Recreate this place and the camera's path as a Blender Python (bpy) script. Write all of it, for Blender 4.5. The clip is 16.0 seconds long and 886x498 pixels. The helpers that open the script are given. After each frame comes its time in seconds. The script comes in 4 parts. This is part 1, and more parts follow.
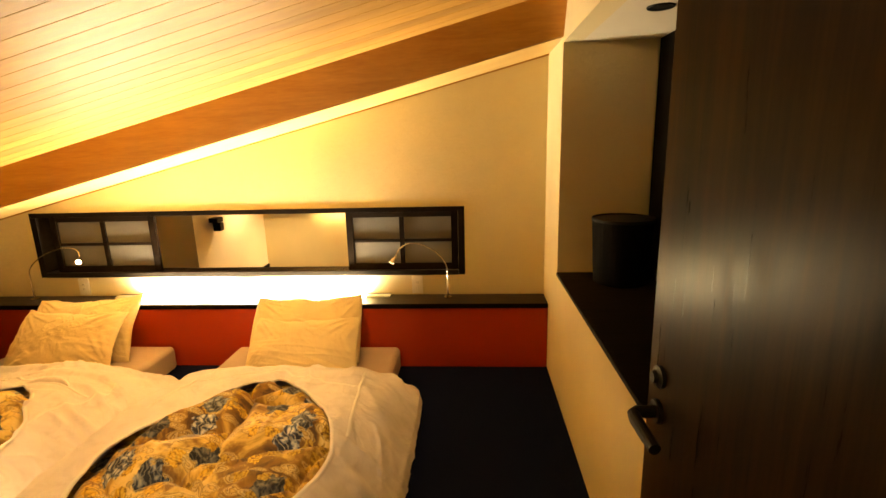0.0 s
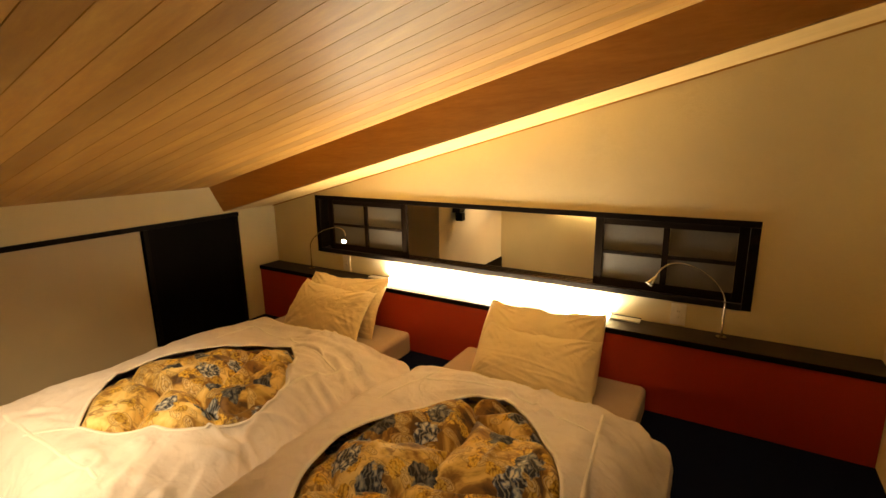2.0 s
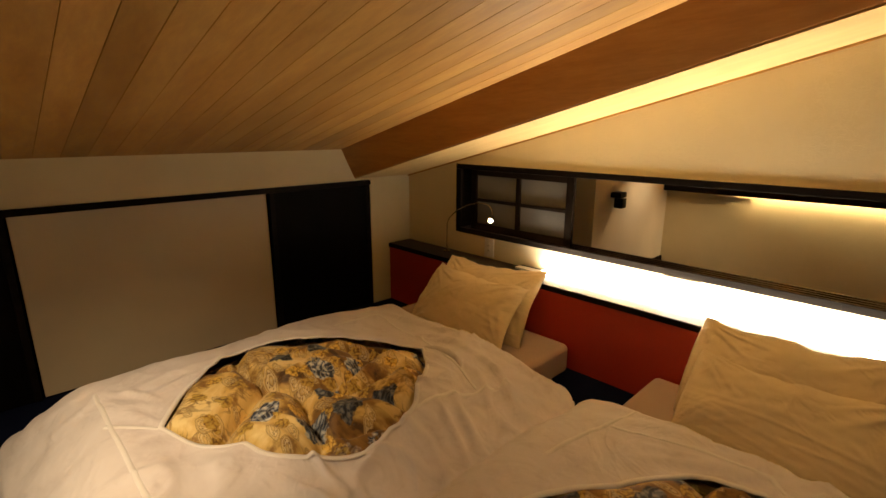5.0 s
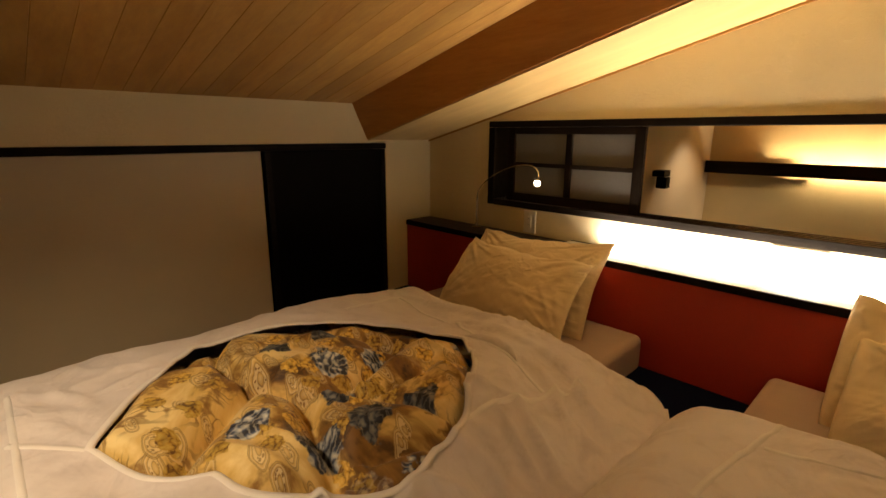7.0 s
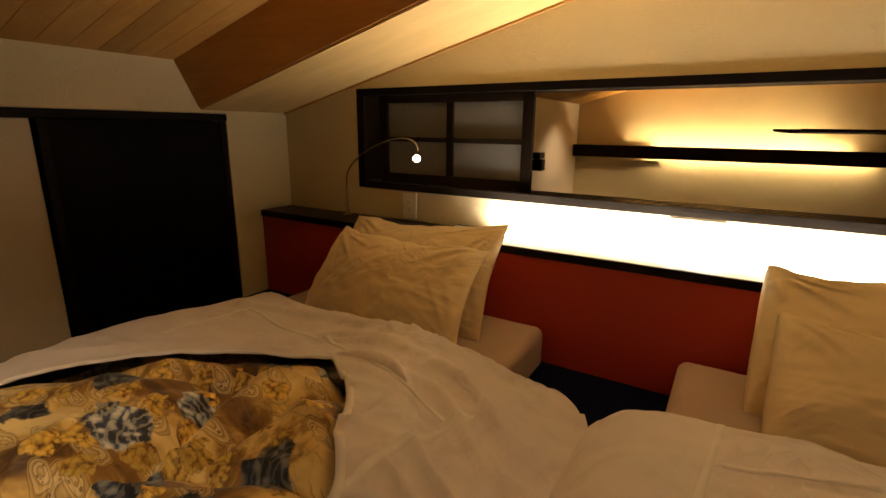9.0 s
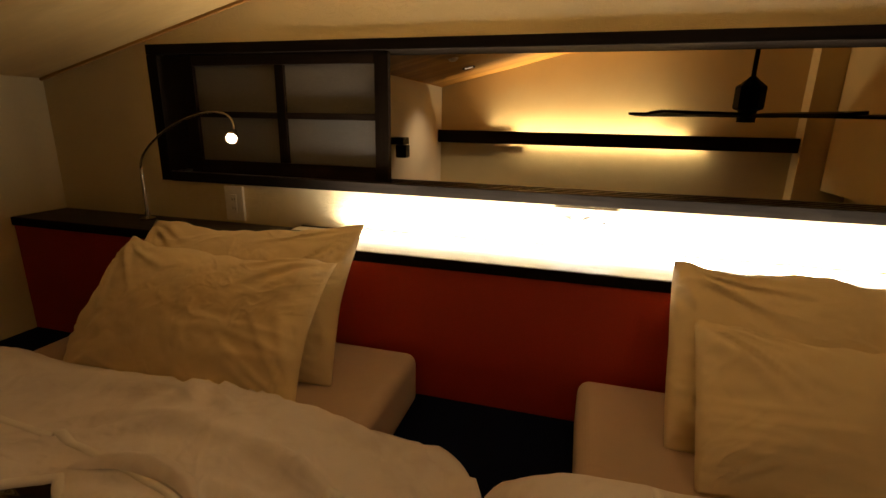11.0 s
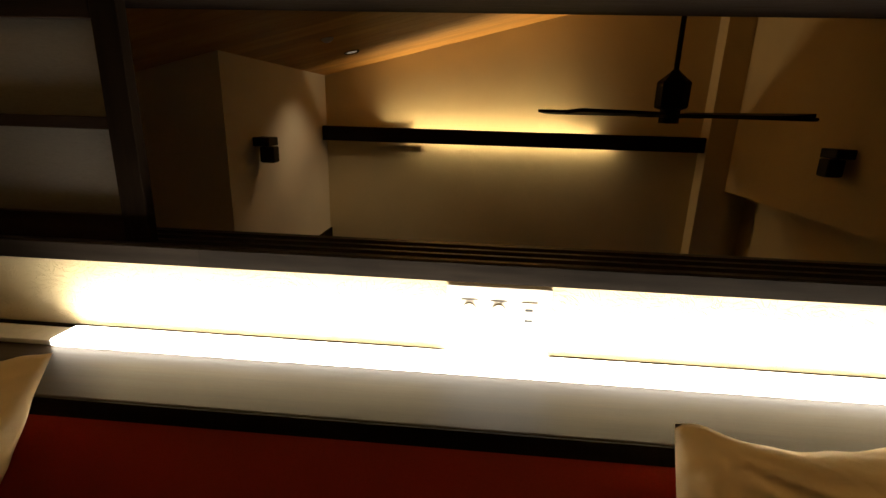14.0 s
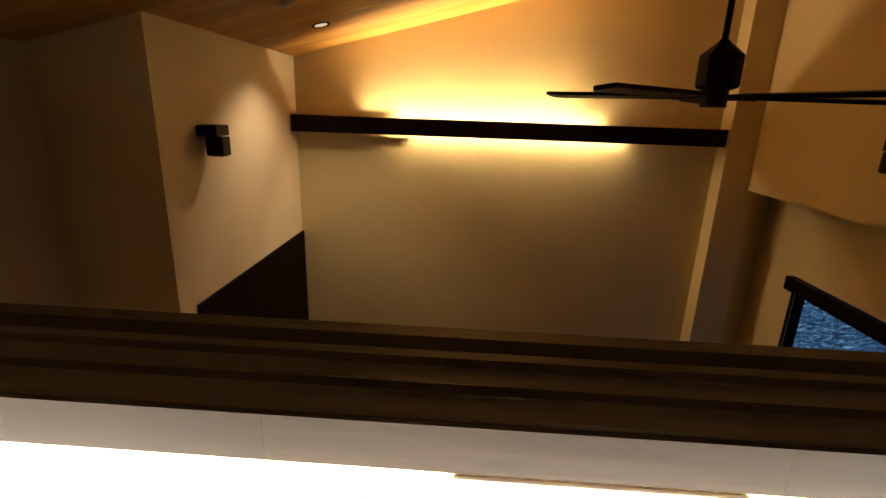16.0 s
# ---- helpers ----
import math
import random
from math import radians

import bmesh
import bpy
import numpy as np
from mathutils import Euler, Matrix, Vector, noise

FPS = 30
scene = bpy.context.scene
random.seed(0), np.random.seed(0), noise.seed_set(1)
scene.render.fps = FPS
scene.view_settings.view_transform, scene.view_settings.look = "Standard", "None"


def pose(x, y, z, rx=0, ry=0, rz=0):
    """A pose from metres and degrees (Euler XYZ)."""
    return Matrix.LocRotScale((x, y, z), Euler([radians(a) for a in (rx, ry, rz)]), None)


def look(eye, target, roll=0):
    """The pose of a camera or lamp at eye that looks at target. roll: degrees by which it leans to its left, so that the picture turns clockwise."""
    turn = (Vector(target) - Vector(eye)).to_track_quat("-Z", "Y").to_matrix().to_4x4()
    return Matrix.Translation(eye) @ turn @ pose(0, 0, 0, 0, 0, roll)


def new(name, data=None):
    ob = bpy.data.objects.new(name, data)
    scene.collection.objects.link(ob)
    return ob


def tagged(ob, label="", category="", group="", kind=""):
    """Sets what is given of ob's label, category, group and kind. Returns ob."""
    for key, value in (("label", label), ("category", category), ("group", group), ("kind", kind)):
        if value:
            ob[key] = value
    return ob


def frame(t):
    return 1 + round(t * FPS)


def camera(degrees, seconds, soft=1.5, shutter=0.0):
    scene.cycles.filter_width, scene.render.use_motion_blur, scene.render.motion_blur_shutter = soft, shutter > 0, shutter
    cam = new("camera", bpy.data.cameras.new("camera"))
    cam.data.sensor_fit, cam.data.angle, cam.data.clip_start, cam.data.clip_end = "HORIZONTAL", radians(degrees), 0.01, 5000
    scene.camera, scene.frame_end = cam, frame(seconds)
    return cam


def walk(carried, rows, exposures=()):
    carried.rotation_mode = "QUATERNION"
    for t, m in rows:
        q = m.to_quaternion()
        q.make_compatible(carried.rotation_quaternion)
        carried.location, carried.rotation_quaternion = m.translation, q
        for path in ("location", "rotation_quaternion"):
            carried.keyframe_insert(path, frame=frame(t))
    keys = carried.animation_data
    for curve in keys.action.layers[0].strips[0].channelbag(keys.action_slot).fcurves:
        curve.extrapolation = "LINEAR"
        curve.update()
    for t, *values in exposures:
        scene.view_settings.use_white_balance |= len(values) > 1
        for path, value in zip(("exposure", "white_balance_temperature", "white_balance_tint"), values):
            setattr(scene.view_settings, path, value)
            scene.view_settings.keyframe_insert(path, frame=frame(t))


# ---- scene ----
cam = camera(85.9, 16.0)
PATH = [
    (0, (3.246, -3.258, 1.524), (3.116, -1.311, 1.087), -1.5),
    (0.5, (3.198, -3.169, 1.525), (2.848, -1.249, 1.088), -1.3),
    (1, (3.125, -3.096, 1.535), (2.571, -1.226, 1.093), -1.2),
    (1.5, (3.076, -3.005, 1.531), (2.286, -1.222, 1.09), -1.0),
    (2, (3.027, -2.899, 1.52), (2.015, -1.232, 1.079), -0.9),
    (2.5, (3.008, -2.774, 1.503), (1.837, -1.215, 1.055), -1.0),
    (3, (2.914, -2.694, 1.449), (1.648, -1.21, 1.005), -0.7),
    (3.5, (2.803, -2.609, 1.415), (1.477, -1.181, 0.965), -0.6),
    (4, (2.703, -2.515, 1.388), (1.321, -1.145, 0.928), -0.6),
    (4.5, (2.547, -2.484, 1.368), (1.154, -1.132, 0.885), 0.0),
    (7, (1.919, -2.217, 1.024), (0.515, -0.873, 0.552), 0.2),
    (7.5, (1.818, -2.182, 0.984), (0.477, -0.778, 0.505), 0.4),
    (8, (1.741, -2.104, 0.937), (0.48, -0.63, 0.449), 0.4),
    (8.5, (1.7, -2.007, 0.931), (0.573, -0.431, 0.437), 0.5),
    (9, (1.676, -1.912, 0.912), (0.671, -0.255, 0.417), 0.6),
    (9.5, (1.649, -1.827, 0.895), (0.761, -0.107, 0.389), 0.7),
    (10, (1.621, -1.719, 0.876), (0.871, 0.062, 0.363), 0.8),
    (12.5, (1.476, -1.161, 0.848), (1.171, 0.74, 0.309), 1.4),
    (13, (1.517, -1.049, 0.868), (1.26, 0.859, 0.326), 1.4),
    (13.5, (1.54, -0.922, 0.883), (1.351, 0.994, 0.339), 1.6),
    (14, (1.544, -0.79, 0.89), (1.393, 1.127, 0.338), 1.7),
    (14.5, (1.537, -0.629, 0.849), (1.411, 1.288, 0.295), 1.8),
    (15, (1.514, -0.489, 0.832), (1.4, 1.428, 0.274), 1.9),
    (15.5, (1.503, -0.363, 0.827), (1.399, 1.553, 0.265), 1.9),
    (16, (1.492, -0.252, 0.823), (1.399, 1.664, 0.259), 2.0),
]
walk(cam, [(t, look(eye, target, roll)) for t, eye, target, roll in PATH], [(0, 0.62, 9400, 10), (1, 0.05, 9250, 11), (2, -0.5, 8100, 12), (3.5, -1.12, 7300, 14), (4.7, -1.27, 7000, 15), (7.5, -1.4, 6950, 17), (10, -1.7, 7080, 17), (12.5, -2.5, 6980, 15), (13.5, -2.7, 6780, 14), (14.5, -3.25, 6680, 13), (15, -3.6, 6680, 12), (15.3, -3.6, 6780, 12), (15.6, -3.3, 6880, 13), (15.8, -2.7, 6900, 15), (16, -1.1, 7050, 17)])

# ---- world and large lights ----
world = bpy.data.worlds.new("night")
scene.world = world
world.use_nodes = True
world.node_tree.nodes["Background"].inputs[0].default_value = (0.03, 0.05, 0.11, 1)
world.node_tree.nodes["Background"].inputs[1].default_value = 0.05

WARM = (1.0, 0.925, 0.75)
SOFT = (1.0, 0.785, 0.48)
COVEWARM = (1.0, 0.75, 0.38)


def lamp(name, kind, power, m, colour, **more):
    data = bpy.data.lights.new(name, kind)
    data.energy, data.color = power, colour
    if kind == "SPOT":
        data.spot_size, data.spot_blend, data.shadow_soft_size = radians(more["cone"]), more["blend"], more["size"]
    if kind == "AREA":
        data.shape, data.size, data.size_y = "RECTANGLE", more["size"], more["size_y"]
        data.spread = radians(more.get("spread", 180))
    ob = new(name, data)
    ob.matrix_world = m
    return ob


# spots at the ceilings; this first one is the tall room's downlight bulb
lamp("ceiling_spot", "SPOT", 85, look((0.523, 2.95, 1.285), (0.40, 2.95, 0)), SOFT, cone=104, blend=0.8, size=0.03)
# unseen spot added to brighten the lower part of the recess wall
lamp("ceiling_spot", "SPOT", 75, look((-0.2, 0.95, 1.09), (-0.44, 1.15, 0)), SOFT, cone=52, blend=0.7, size=0.03)
# two unseen spots added behind the beds to brighten them from the foot
lamp("ceiling_spot", "SPOT", 195, look((1.15, -2.85, 1.585), (0.55, -2.25, 0)), SOFT, cone=76, blend=0.9, size=0.04)
lamp("ceiling_spot", "SPOT", 50, look((2.5, -2.85, 1.93), (2.0, -1.15, 0.2)), SOFT, cone=52, blend=0.9, size=0.04)
# lenses of the strip lights throw their light mostly straight up or down
lamp("ledge_strip_light", "AREA", 62, pose(1.625, -0.042, 0.478, 176), WARM, size=1.69, size_y=0.056, spread=148)
lamp("cove_strip_light", "AREA", 62, pose(1.70, 3.704, 0.700, 208), COVEWARM, size=1.65, size_y=0.016)
lamp("cove_strip_light", "AREA", 40, pose(1.45, 3.698, 0.704, 195), COVEWARM, size=1.7, size_y=0.016, spread=95)
lamp("cove_strip_light", "AREA", 30, pose(1.77, 3.706, 0.650, -14), COVEWARM, size=1.9, size_y=0.024)
# unseen fill light added on the landing outside the entrance
lamp("hall_fill", "AREA", 3, pose(3.3, -4.1, 2.28), SOFT, size=0.3, size_y=0.3)

# ---- materials ----


def material(name):
    m = bpy.data.materials.new(name)
    m.use_nodes = True
    t = m.node_tree
    return m, t, t.nodes["Principled BSDF"]


def node(t, kind, **values):
    n = t.nodes.new(kind)
    for key, value in values.items():
        n.inputs[key.replace("_", " ")].default_value = value
    return n


def coords(t, scale=(1, 1, 1), turn=(0, 0, 0), use="Object"):
    c, m = t.nodes.new("ShaderNodeTexCoord"), t.nodes.new("ShaderNodeMapping")
    m.inputs["Scale"].default_value, m.inputs["Rotation"].default_value = scale, turn
    t.links.new(c.outputs[use], m.inputs["Vector"])
    return m.outputs["Vector"]


def ramp(t, source, stops):
    r = t.nodes.new("ShaderNodeValToRGB")
    r.color_ramp.elements[0].position, r.color_ramp.elements[0].color = stops[0][0], (*stops[0][1], 1)
    r.color_ramp.elements[1].position, r.color_ramp.elements[1].color = stops[-1][0], (*stops[-1][1], 1)
    for p, c in stops[1:-1]:
        r.color_ramp.elements.new(p).color = (*c, 1)
    t.links.new(source, r.inputs[0])
    return r.outputs[0]


def mix(t, a, b, factor, blend="MIX"):
    n = t.nodes.new("ShaderNodeMix")
    n.data_type, n.blend_type = "RGBA", blend
    for slot, value in ((0, factor), (6, a), (7, b)):
        if isinstance(value, (int, float)):
            n.inputs[slot].default_value = value if slot == 0 else (value, value, value, 1)
        elif isinstance(value, tuple):
            n.inputs[slot].default_value = (*value, 1)
        else:
            t.links.new(value, n.inputs[slot])
    return n.outputs[2]


def noise_tex(t, vector, scale, detail=4, rough=0.55, warp=0.0):
    n = node(t, "ShaderNodeTexNoise", Scale=scale, Detail=detail, Roughness=rough, Distortion=warp)
    t.links.new(vector, n.inputs["Vector"])
    return n.outputs["Fac"]


def bump(t, shader, height, strength, distance):
    b = node(t, "ShaderNodeBump", Strength=strength, Distance=distance)
    t.links.new(height, b.inputs["Height"])
    t.links.new(b.outputs["Normal"], shader.inputs["Normal"])


def plaster(name, colour, relief=0.5, trowel=False):
    m, t, s = material(name)
    v = coords(t)
    stain = noise_tex(t, v, 1.7, 5)
    a = tuple(c * 0.9 for c in colour)
    t.links.new(ramp(t, stain, [(0.3, a), (0.7, colour)]), s.inputs["Base Color"])
    s.inputs["Roughness"].default_value = 0.85
    vs = coords(t, (1, 1, 2.2))
    grain = mix(t, noise_tex(t, vs, 38, 6, 0.6, 0.8), noise_tex(t, v, 160, 3), 0.4)
    if trowel:
        # raised scratches left by the trowel
        scratch = ramp(t, noise_tex(t, coords(t, (1, 1, 1.6), (0.0, 0.5, 0.0)), 17, 3, 0.6, 2.2), [(0.46, (0, 0, 0)), (0.50, (1, 1, 1)), (0.54, (0, 0, 0))])
        grain = mix(t, grain, scratch, 0.45)
    bump(t, s, grain, relief, 0.004)
    return m


def wood(name, dark, light, along, scale=1.0, rough=0.45, vary=0.0, gloss=0.5):
    """Boards with grain along one axis."""
    m, t, s = material(name)
    stretch = [9 * scale] * 3
    stretch["xyz".index(along)] = 0.55 * scale
    v = coords(t, tuple(stretch))
    shift = t.nodes.new("ShaderNodeVectorMath")
    t.links.new(v, shift.inputs[0])
    if vary:
        g = t.nodes.new("ShaderNodeNewGeometry")
        cell = node(t, "ShaderNodeMath")
        cell.operation = "MULTIPLY"
        cell.inputs[1].default_value = 37.0
        t.links.new(g.outputs["Random Per Island"], cell.inputs[0])
        t.links.new(cell.outputs[0], shift.inputs[1])
    v = shift.outputs[0]
    broad, fine = noise_tex(t, v, 1.3, 3, 0.5, 0.6), noise_tex(t, v, 7.5, 5, 0.65, 0.2)
    grain = mix(t, broad, fine, 0.45)
    c = ramp(t, grain, [(0.3, dark), (0.52, tuple((a + b) / 2 for a, b in zip(dark, light))), (0.72, light)])
    if vary:
        tone = ramp(t, g.outputs["Random Per Island"], [(0, (1 - vary,) * 3), (1, (1.0, 1.0, 1.0))])
        c = mix(t, c, tone, 1.0, "MULTIPLY")
    t.links.new(c, s.inputs["Base Color"])
    t.links.new(ramp(t, fine, [(0.2, (rough - 0.08,) * 3), (0.8, (rough + 0.12,) * 3)]), s.inputs["Roughness"])
    s.inputs["Specular IOR Level"].default_value = gloss
    bump(t, s, fine, 0.12, 0.002)
    return m


def plain(name, colour, rough=0.5, metal=0.0, relief=0.0, scale=60, gloss=0.5):
    m, t, s = material(name)
    v = coords(t)
    n = noise_tex(t, v, scale, 4)
    t.links.new(ramp(t, n, [(0.25, tuple(c * 0.86 for c in colour)), (0.75, colour)]), s.inputs["Base Color"])
    s.inputs["Roughness"].default_value, s.inputs["Metallic"].default_value = rough, metal
    s.inputs["Specular IOR Level"].default_value = gloss
    if relief:
        bump(t, s, n, relief, 0.003)
    return m


def glowing(name, colour, strength):
    m, t, s = material(name)
    s.inputs["Base Color"].default_value = (0.8, 0.8, 0.8, 1)
    s.inputs["Emission Color"].default_value, s.inputs["Emission Strength"].default_value = (*colour, 1), strength
    return m


def cloth(name, colour, weave=900, wrinkle=0.35, sheer=False):
    m, t, s = material(name)
    v = coords(t)
    c = ramp(t, noise_tex(t, v, 5, 4), [(0.3, tuple(k * 0.92 for k in colour)), (0.7, colour)])
    if sheer:
        # the quilt print shows faintly through the thin cloth
        c = mix(t, c, (0.64, 0.57, 0.56), ramp(t, noise_tex(t, v, 9, 4, 0.6, 0.8), [(0.5, (0, 0, 0)), (0.75, (0.6, 0.6, 0.6))]))
    t.links.new(c, s.inputs["Base Color"])
    s.inputs["Roughness"].default_value = 0.8
    s.inputs["Sheen Weight"].default_value = 0.15
    crease = ramp(t, noise_tex(t, v, 3.2, 3, 0.5, 1.6), [(0.42, (0, 0, 0)), (0.49, (1, 1, 1)), (0.50, (0.95, 0.95, 0.95)), (0.60, (0, 0, 0))])
    folds = mix(t, mix(t, noise_tex(t, v, 11, 3, 0.5, 1.2), crease, 0.35), noise_tex(t, v, weave, 2), 0.10)
    bump(t, s, folds, wrinkle, 0.012)
    return m


def carpet(name, colour):
    m, t, s = material(name)
    v = coords(t)
    n = mix(t, noise_tex(t, v, 420, 3), noise_tex(t, v, 9, 3), 0.3)
    t.links.new(ramp(t, n, [(0.3, tuple(c * 0.6 for c in colour)), (0.7, colour)]), s.inputs["Base Color"])
    s.inputs["Roughness"].default_value = 0.95
    s.inputs["Specular IOR Level"].default_value = 0.1
    bump(t, s, n, 0.8, 0.004)
    return m


def paper(name):
    """Shoji paper: thin, lets light through, faint fibres."""
    m, t, s = material(name)
    v = coords(t, (1, 1, 1))
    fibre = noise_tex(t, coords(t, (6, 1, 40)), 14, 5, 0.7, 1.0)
    # far darker than such paper is; the colour stands in for shade on it
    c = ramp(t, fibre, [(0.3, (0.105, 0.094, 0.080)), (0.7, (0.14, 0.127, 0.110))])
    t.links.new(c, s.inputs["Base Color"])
    s.inputs["Roughness"].default_value = 0.7
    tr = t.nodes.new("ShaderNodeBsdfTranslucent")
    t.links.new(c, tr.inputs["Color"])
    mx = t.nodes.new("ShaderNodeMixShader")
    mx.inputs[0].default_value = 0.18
    out = t.nodes["Material Output"]
    t.links.new(s.outputs[0], mx.inputs[1])
    t.links.new(tr.outputs[0], mx.inputs[2])
    t.links.new(mx.outputs[0], out.inputs["Surface"])
    return m


def floral(name):
    """Gold brocade with paisley swirls, slate-blue roses and small yellow blossoms."""
    m, t, s = material(name)
    v = coords(t)

    def shifted(vector, scale, amount, seed):
        """The vector pushed about by noise."""
        n = node(t, "ShaderNodeTexNoise", Scale=scale, Detail=3.0)
        off = t.nodes.new("ShaderNodeVectorMath")
        off.inputs[1].default_value = (seed, seed * 0.37, seed * 0.11)
        t.links.new(vector, off.inputs[0])
        t.links.new(off.outputs[0], n.inputs["Vector"])
        b = t.nodes.new("ShaderNodeVectorMath")
        b.operation = "MULTIPLY_ADD"
        b.inputs[1].default_value = (amount, amount, amount * 0.3)
        t.links.new(n.outputs["Color"], b.inputs[0])
        t.links.new(off.outputs[0], b.inputs[2])
        return b.outputs[0]

    def cells(vector, scale, feature="F1"):
        c = node(t, "ShaderNodeTexVoronoi", Scale=scale)
        c.feature = feature
        c.voronoi_dimensions = "2D"
        t.links.new(vector, c.inputs["Vector"])
        return c

    def lines(distance, turns, width):
        a = t.nodes.new("ShaderNodeMath")
        a.operation = "MULTIPLY"
        a.inputs[1].default_value = turns
        t.links.new(distance, a.inputs[0])
        b = t.nodes.new("ShaderNodeMath")
        b.operation = "SINE"
        t.links.new(a.outputs[0], b.inputs[0])
        return ramp(t, b.outputs[0], [(1 - width, (0, 0, 0)), (1 - width * 0.45, (1, 1, 1))])

    ground = ramp(t, noise_tex(t, v, 3.4, 5, 0.6, 0.9), [(0.39, (0.085, 0.036, 0.006)), (0.46, (0.32, 0.165, 0.032)), (0.52, (0.72, 0.49, 0.15)), (0.63, (0.90, 0.71, 0.33))])
    # scrolling veins, thin and broken
    swirl = shifted(v, 7.0, 0.13, 1.0)
    big = cells(swirl, 8.0, "SMOOTH_F1")
    patch = ramp(t, noise_tex(t, v, 8, 2), [(0.50, (0, 0, 0)), (0.62, (0.75, 0.75, 0.75))])
    c = mix(t, ground, (0.22, 0.11, 0.02), mix(t, lines(big.outputs["Distance"], 52, 0.28), patch, 1.0, "MULTIPLY"))
    leafy = cells(shifted(v, 22.0, 0.05, 4.0), 26.0)
    c = mix(t, c, (0.26, 0.12, 0.02), mix(t, ramp(t, leafy.outputs["Distance"], [(0.42, (0, 0, 0)), (0.6, (0.8, 0.8, 0.8))]), ramp(t, noise_tex(t, v, 8, 2, 0.5, 0.5), [(0.50, (0, 0, 0)), (0.58, (1, 1, 1))]), 1.0, "MULTIPLY"))

    def paisleys(c, turn, seed, scale, share):
        """Long drop shapes ringed with fine outlines and a row of beads."""
        place = cells(shifted(coords(t, (1, 2.3, 1), (0, 0, turn)), 4.0, 0.16, seed), scale)
        place.inputs["Randomness"].default_value = 0.8
        d = place.outputs["Distance"]
        gold, pale, dark = (0.62, 0.40, 0.11), (0.80, 0.64, 0.34), (0.16, 0.075, 0.015)
        tint = ramp(t, d, [(0.0, pale), (0.085, gold), (0.10, dark), (0.12, pale), (0.19, pale), (0.205, dark), (0.225, gold), (0.27, pale), (0.285, dark), (0.31, gold), (0.33, dark)])
        beads = cells(v, 95.0)
        row = ramp(t, d, [(0.12, (0, 0, 0)), (0.135, (1, 1, 1)), (0.18, (1, 1, 1)), (0.19, (0, 0, 0))])
        tint = mix(t, tint, dark, mix(t, ramp(t, beads.outputs["Distance"], [(0.24, (1, 1, 1)), (0.32, (0, 0, 0))]), row, 1.0, "MULTIPLY"))
        split = t.nodes.new("ShaderNodeSeparateColor")
        t.links.new(place.outputs["Color"], split.inputs[0])
        chosen = ramp(t, split.outputs[0], [(share, (0, 0, 0)), (share + 0.01, (0.62, 0.62, 0.62))])
        return mix(t, c, tint, mix(t, ramp(t, d, [(0.335, (1, 1, 1)), (0.345, (0, 0, 0))]), chosen, 1.0, "MULTIPLY"))

    c = paisleys(c, 0.7, 2.3, 6.2, 0.45)
    c = paisleys(c, -0.5, 6.1, 9.0, 0.5)

    def blossoms(c, scale, size, share, seed, ragged, petal, colours, shade):
        place = cells(shifted(v, 22.0 * ragged, 0.085 / ragged, seed), scale)
        place.inputs["Randomness"].default_value = 0.75
        petals = cells(shifted(v, 16.0, 0.075, seed + 2), petal)
        tint = ramp(t, petals.outputs["Distance"], colours)
        # curled rows of petals
        curl = lines(cells(shifted(v, 30.0, 0.050, seed), scale).outputs["Distance"], 62.0, 0.7)
        tint = mix(t, tint, colours[0][1], mix(t, curl, 0.35, 1.0, "MULTIPLY"))
        split = t.nodes.new("ShaderNodeSeparateColor")
        t.links.new(place.outputs["Color"], split.inputs[0])
        tint = mix(t, tint, ramp(t, split.outputs[1], [(0.3, (shade,) * 3), (0.7, (1, 1, 1))]), 1.0, "MULTIPLY")
        edge = ramp(t, place.outputs["Distance"], [(size - 0.02, (1, 1, 1)), (size + 0.02, (0, 0, 0))])
        core = ramp(t, place.outputs["Distance"], [(0.0, (0.45, 0.45, 0.45)), (size * 0.5, (1, 1, 1))])
        tint = mix(t, tint, core, 0.7, "MULTIPLY")
        chosen = ramp(t, split.outputs[0], [(share, (0, 0, 0)), (share + 0.01, (1, 1, 1))])
        return mix(t, c, tint, mix(t, edge, chosen, 1.0, "MULTIPLY"))

    c = blossoms(c, 13.0, 0.36, 0.45, 3.1, 1.6, 75.0, [(0.1, (0.85, 0.60, 0.14)), (0.4, (0.72, 0.42, 0.05)), (0.7, (0.22, 0.09, 0.01))], 0.7)
    c = blossoms(c, 6.2, 0.34, 0.55, 8.7, 1.0, 34.0, [(0.08, (0.78, 0.76, 0.68)), (0.26, (0.40, 0.44, 0.48)), (0.38, (0.06, 0.09, 0.17)), (0.60, (0.010, 0.014, 0.030))], 0.25)
    t.links.new(c, s.inputs["Base Color"])
    s.inputs["Roughness"].default_value = 0.62
    s.inputs["Sheen Weight"].default_value = 0.15
    bump(t, s, mix(t, noise_tex(t, v, 15, 3, 0.5, 1.0), noise_tex(t, v, 600, 2), 0.15), 0.35, 0.01)
    return m


CREAM = plaster("cream_plaster", (0.72, 0.60, 0.36), 0.55, trowel=True)
WHITE = plaster("white_plaster", (0.72, 0.65, 0.53), 0.3)
CEDAR = wood("cedar_boards", (0.36, 0.165, 0.038), (0.60, 0.35, 0.105), "x", 0.75, 0.44, vary=0.28, gloss=0.25)
PANEL = plaster("sand_plaster_panel", (0.56, 0.47, 0.33), 0.3)
BEAMWOOD = wood("cedar_beam", (0.42, 0.17, 0.034), (0.63, 0.31, 0.075), "x", 1.2, 0.45)
# cedar paler than the beam's: strong light from below put into its colour
SOFFITWOOD = wood("lit_cedar", (0.52, 0.33, 0.125), (0.68, 0.48, 0.21), "x", 0.9, 0.42)
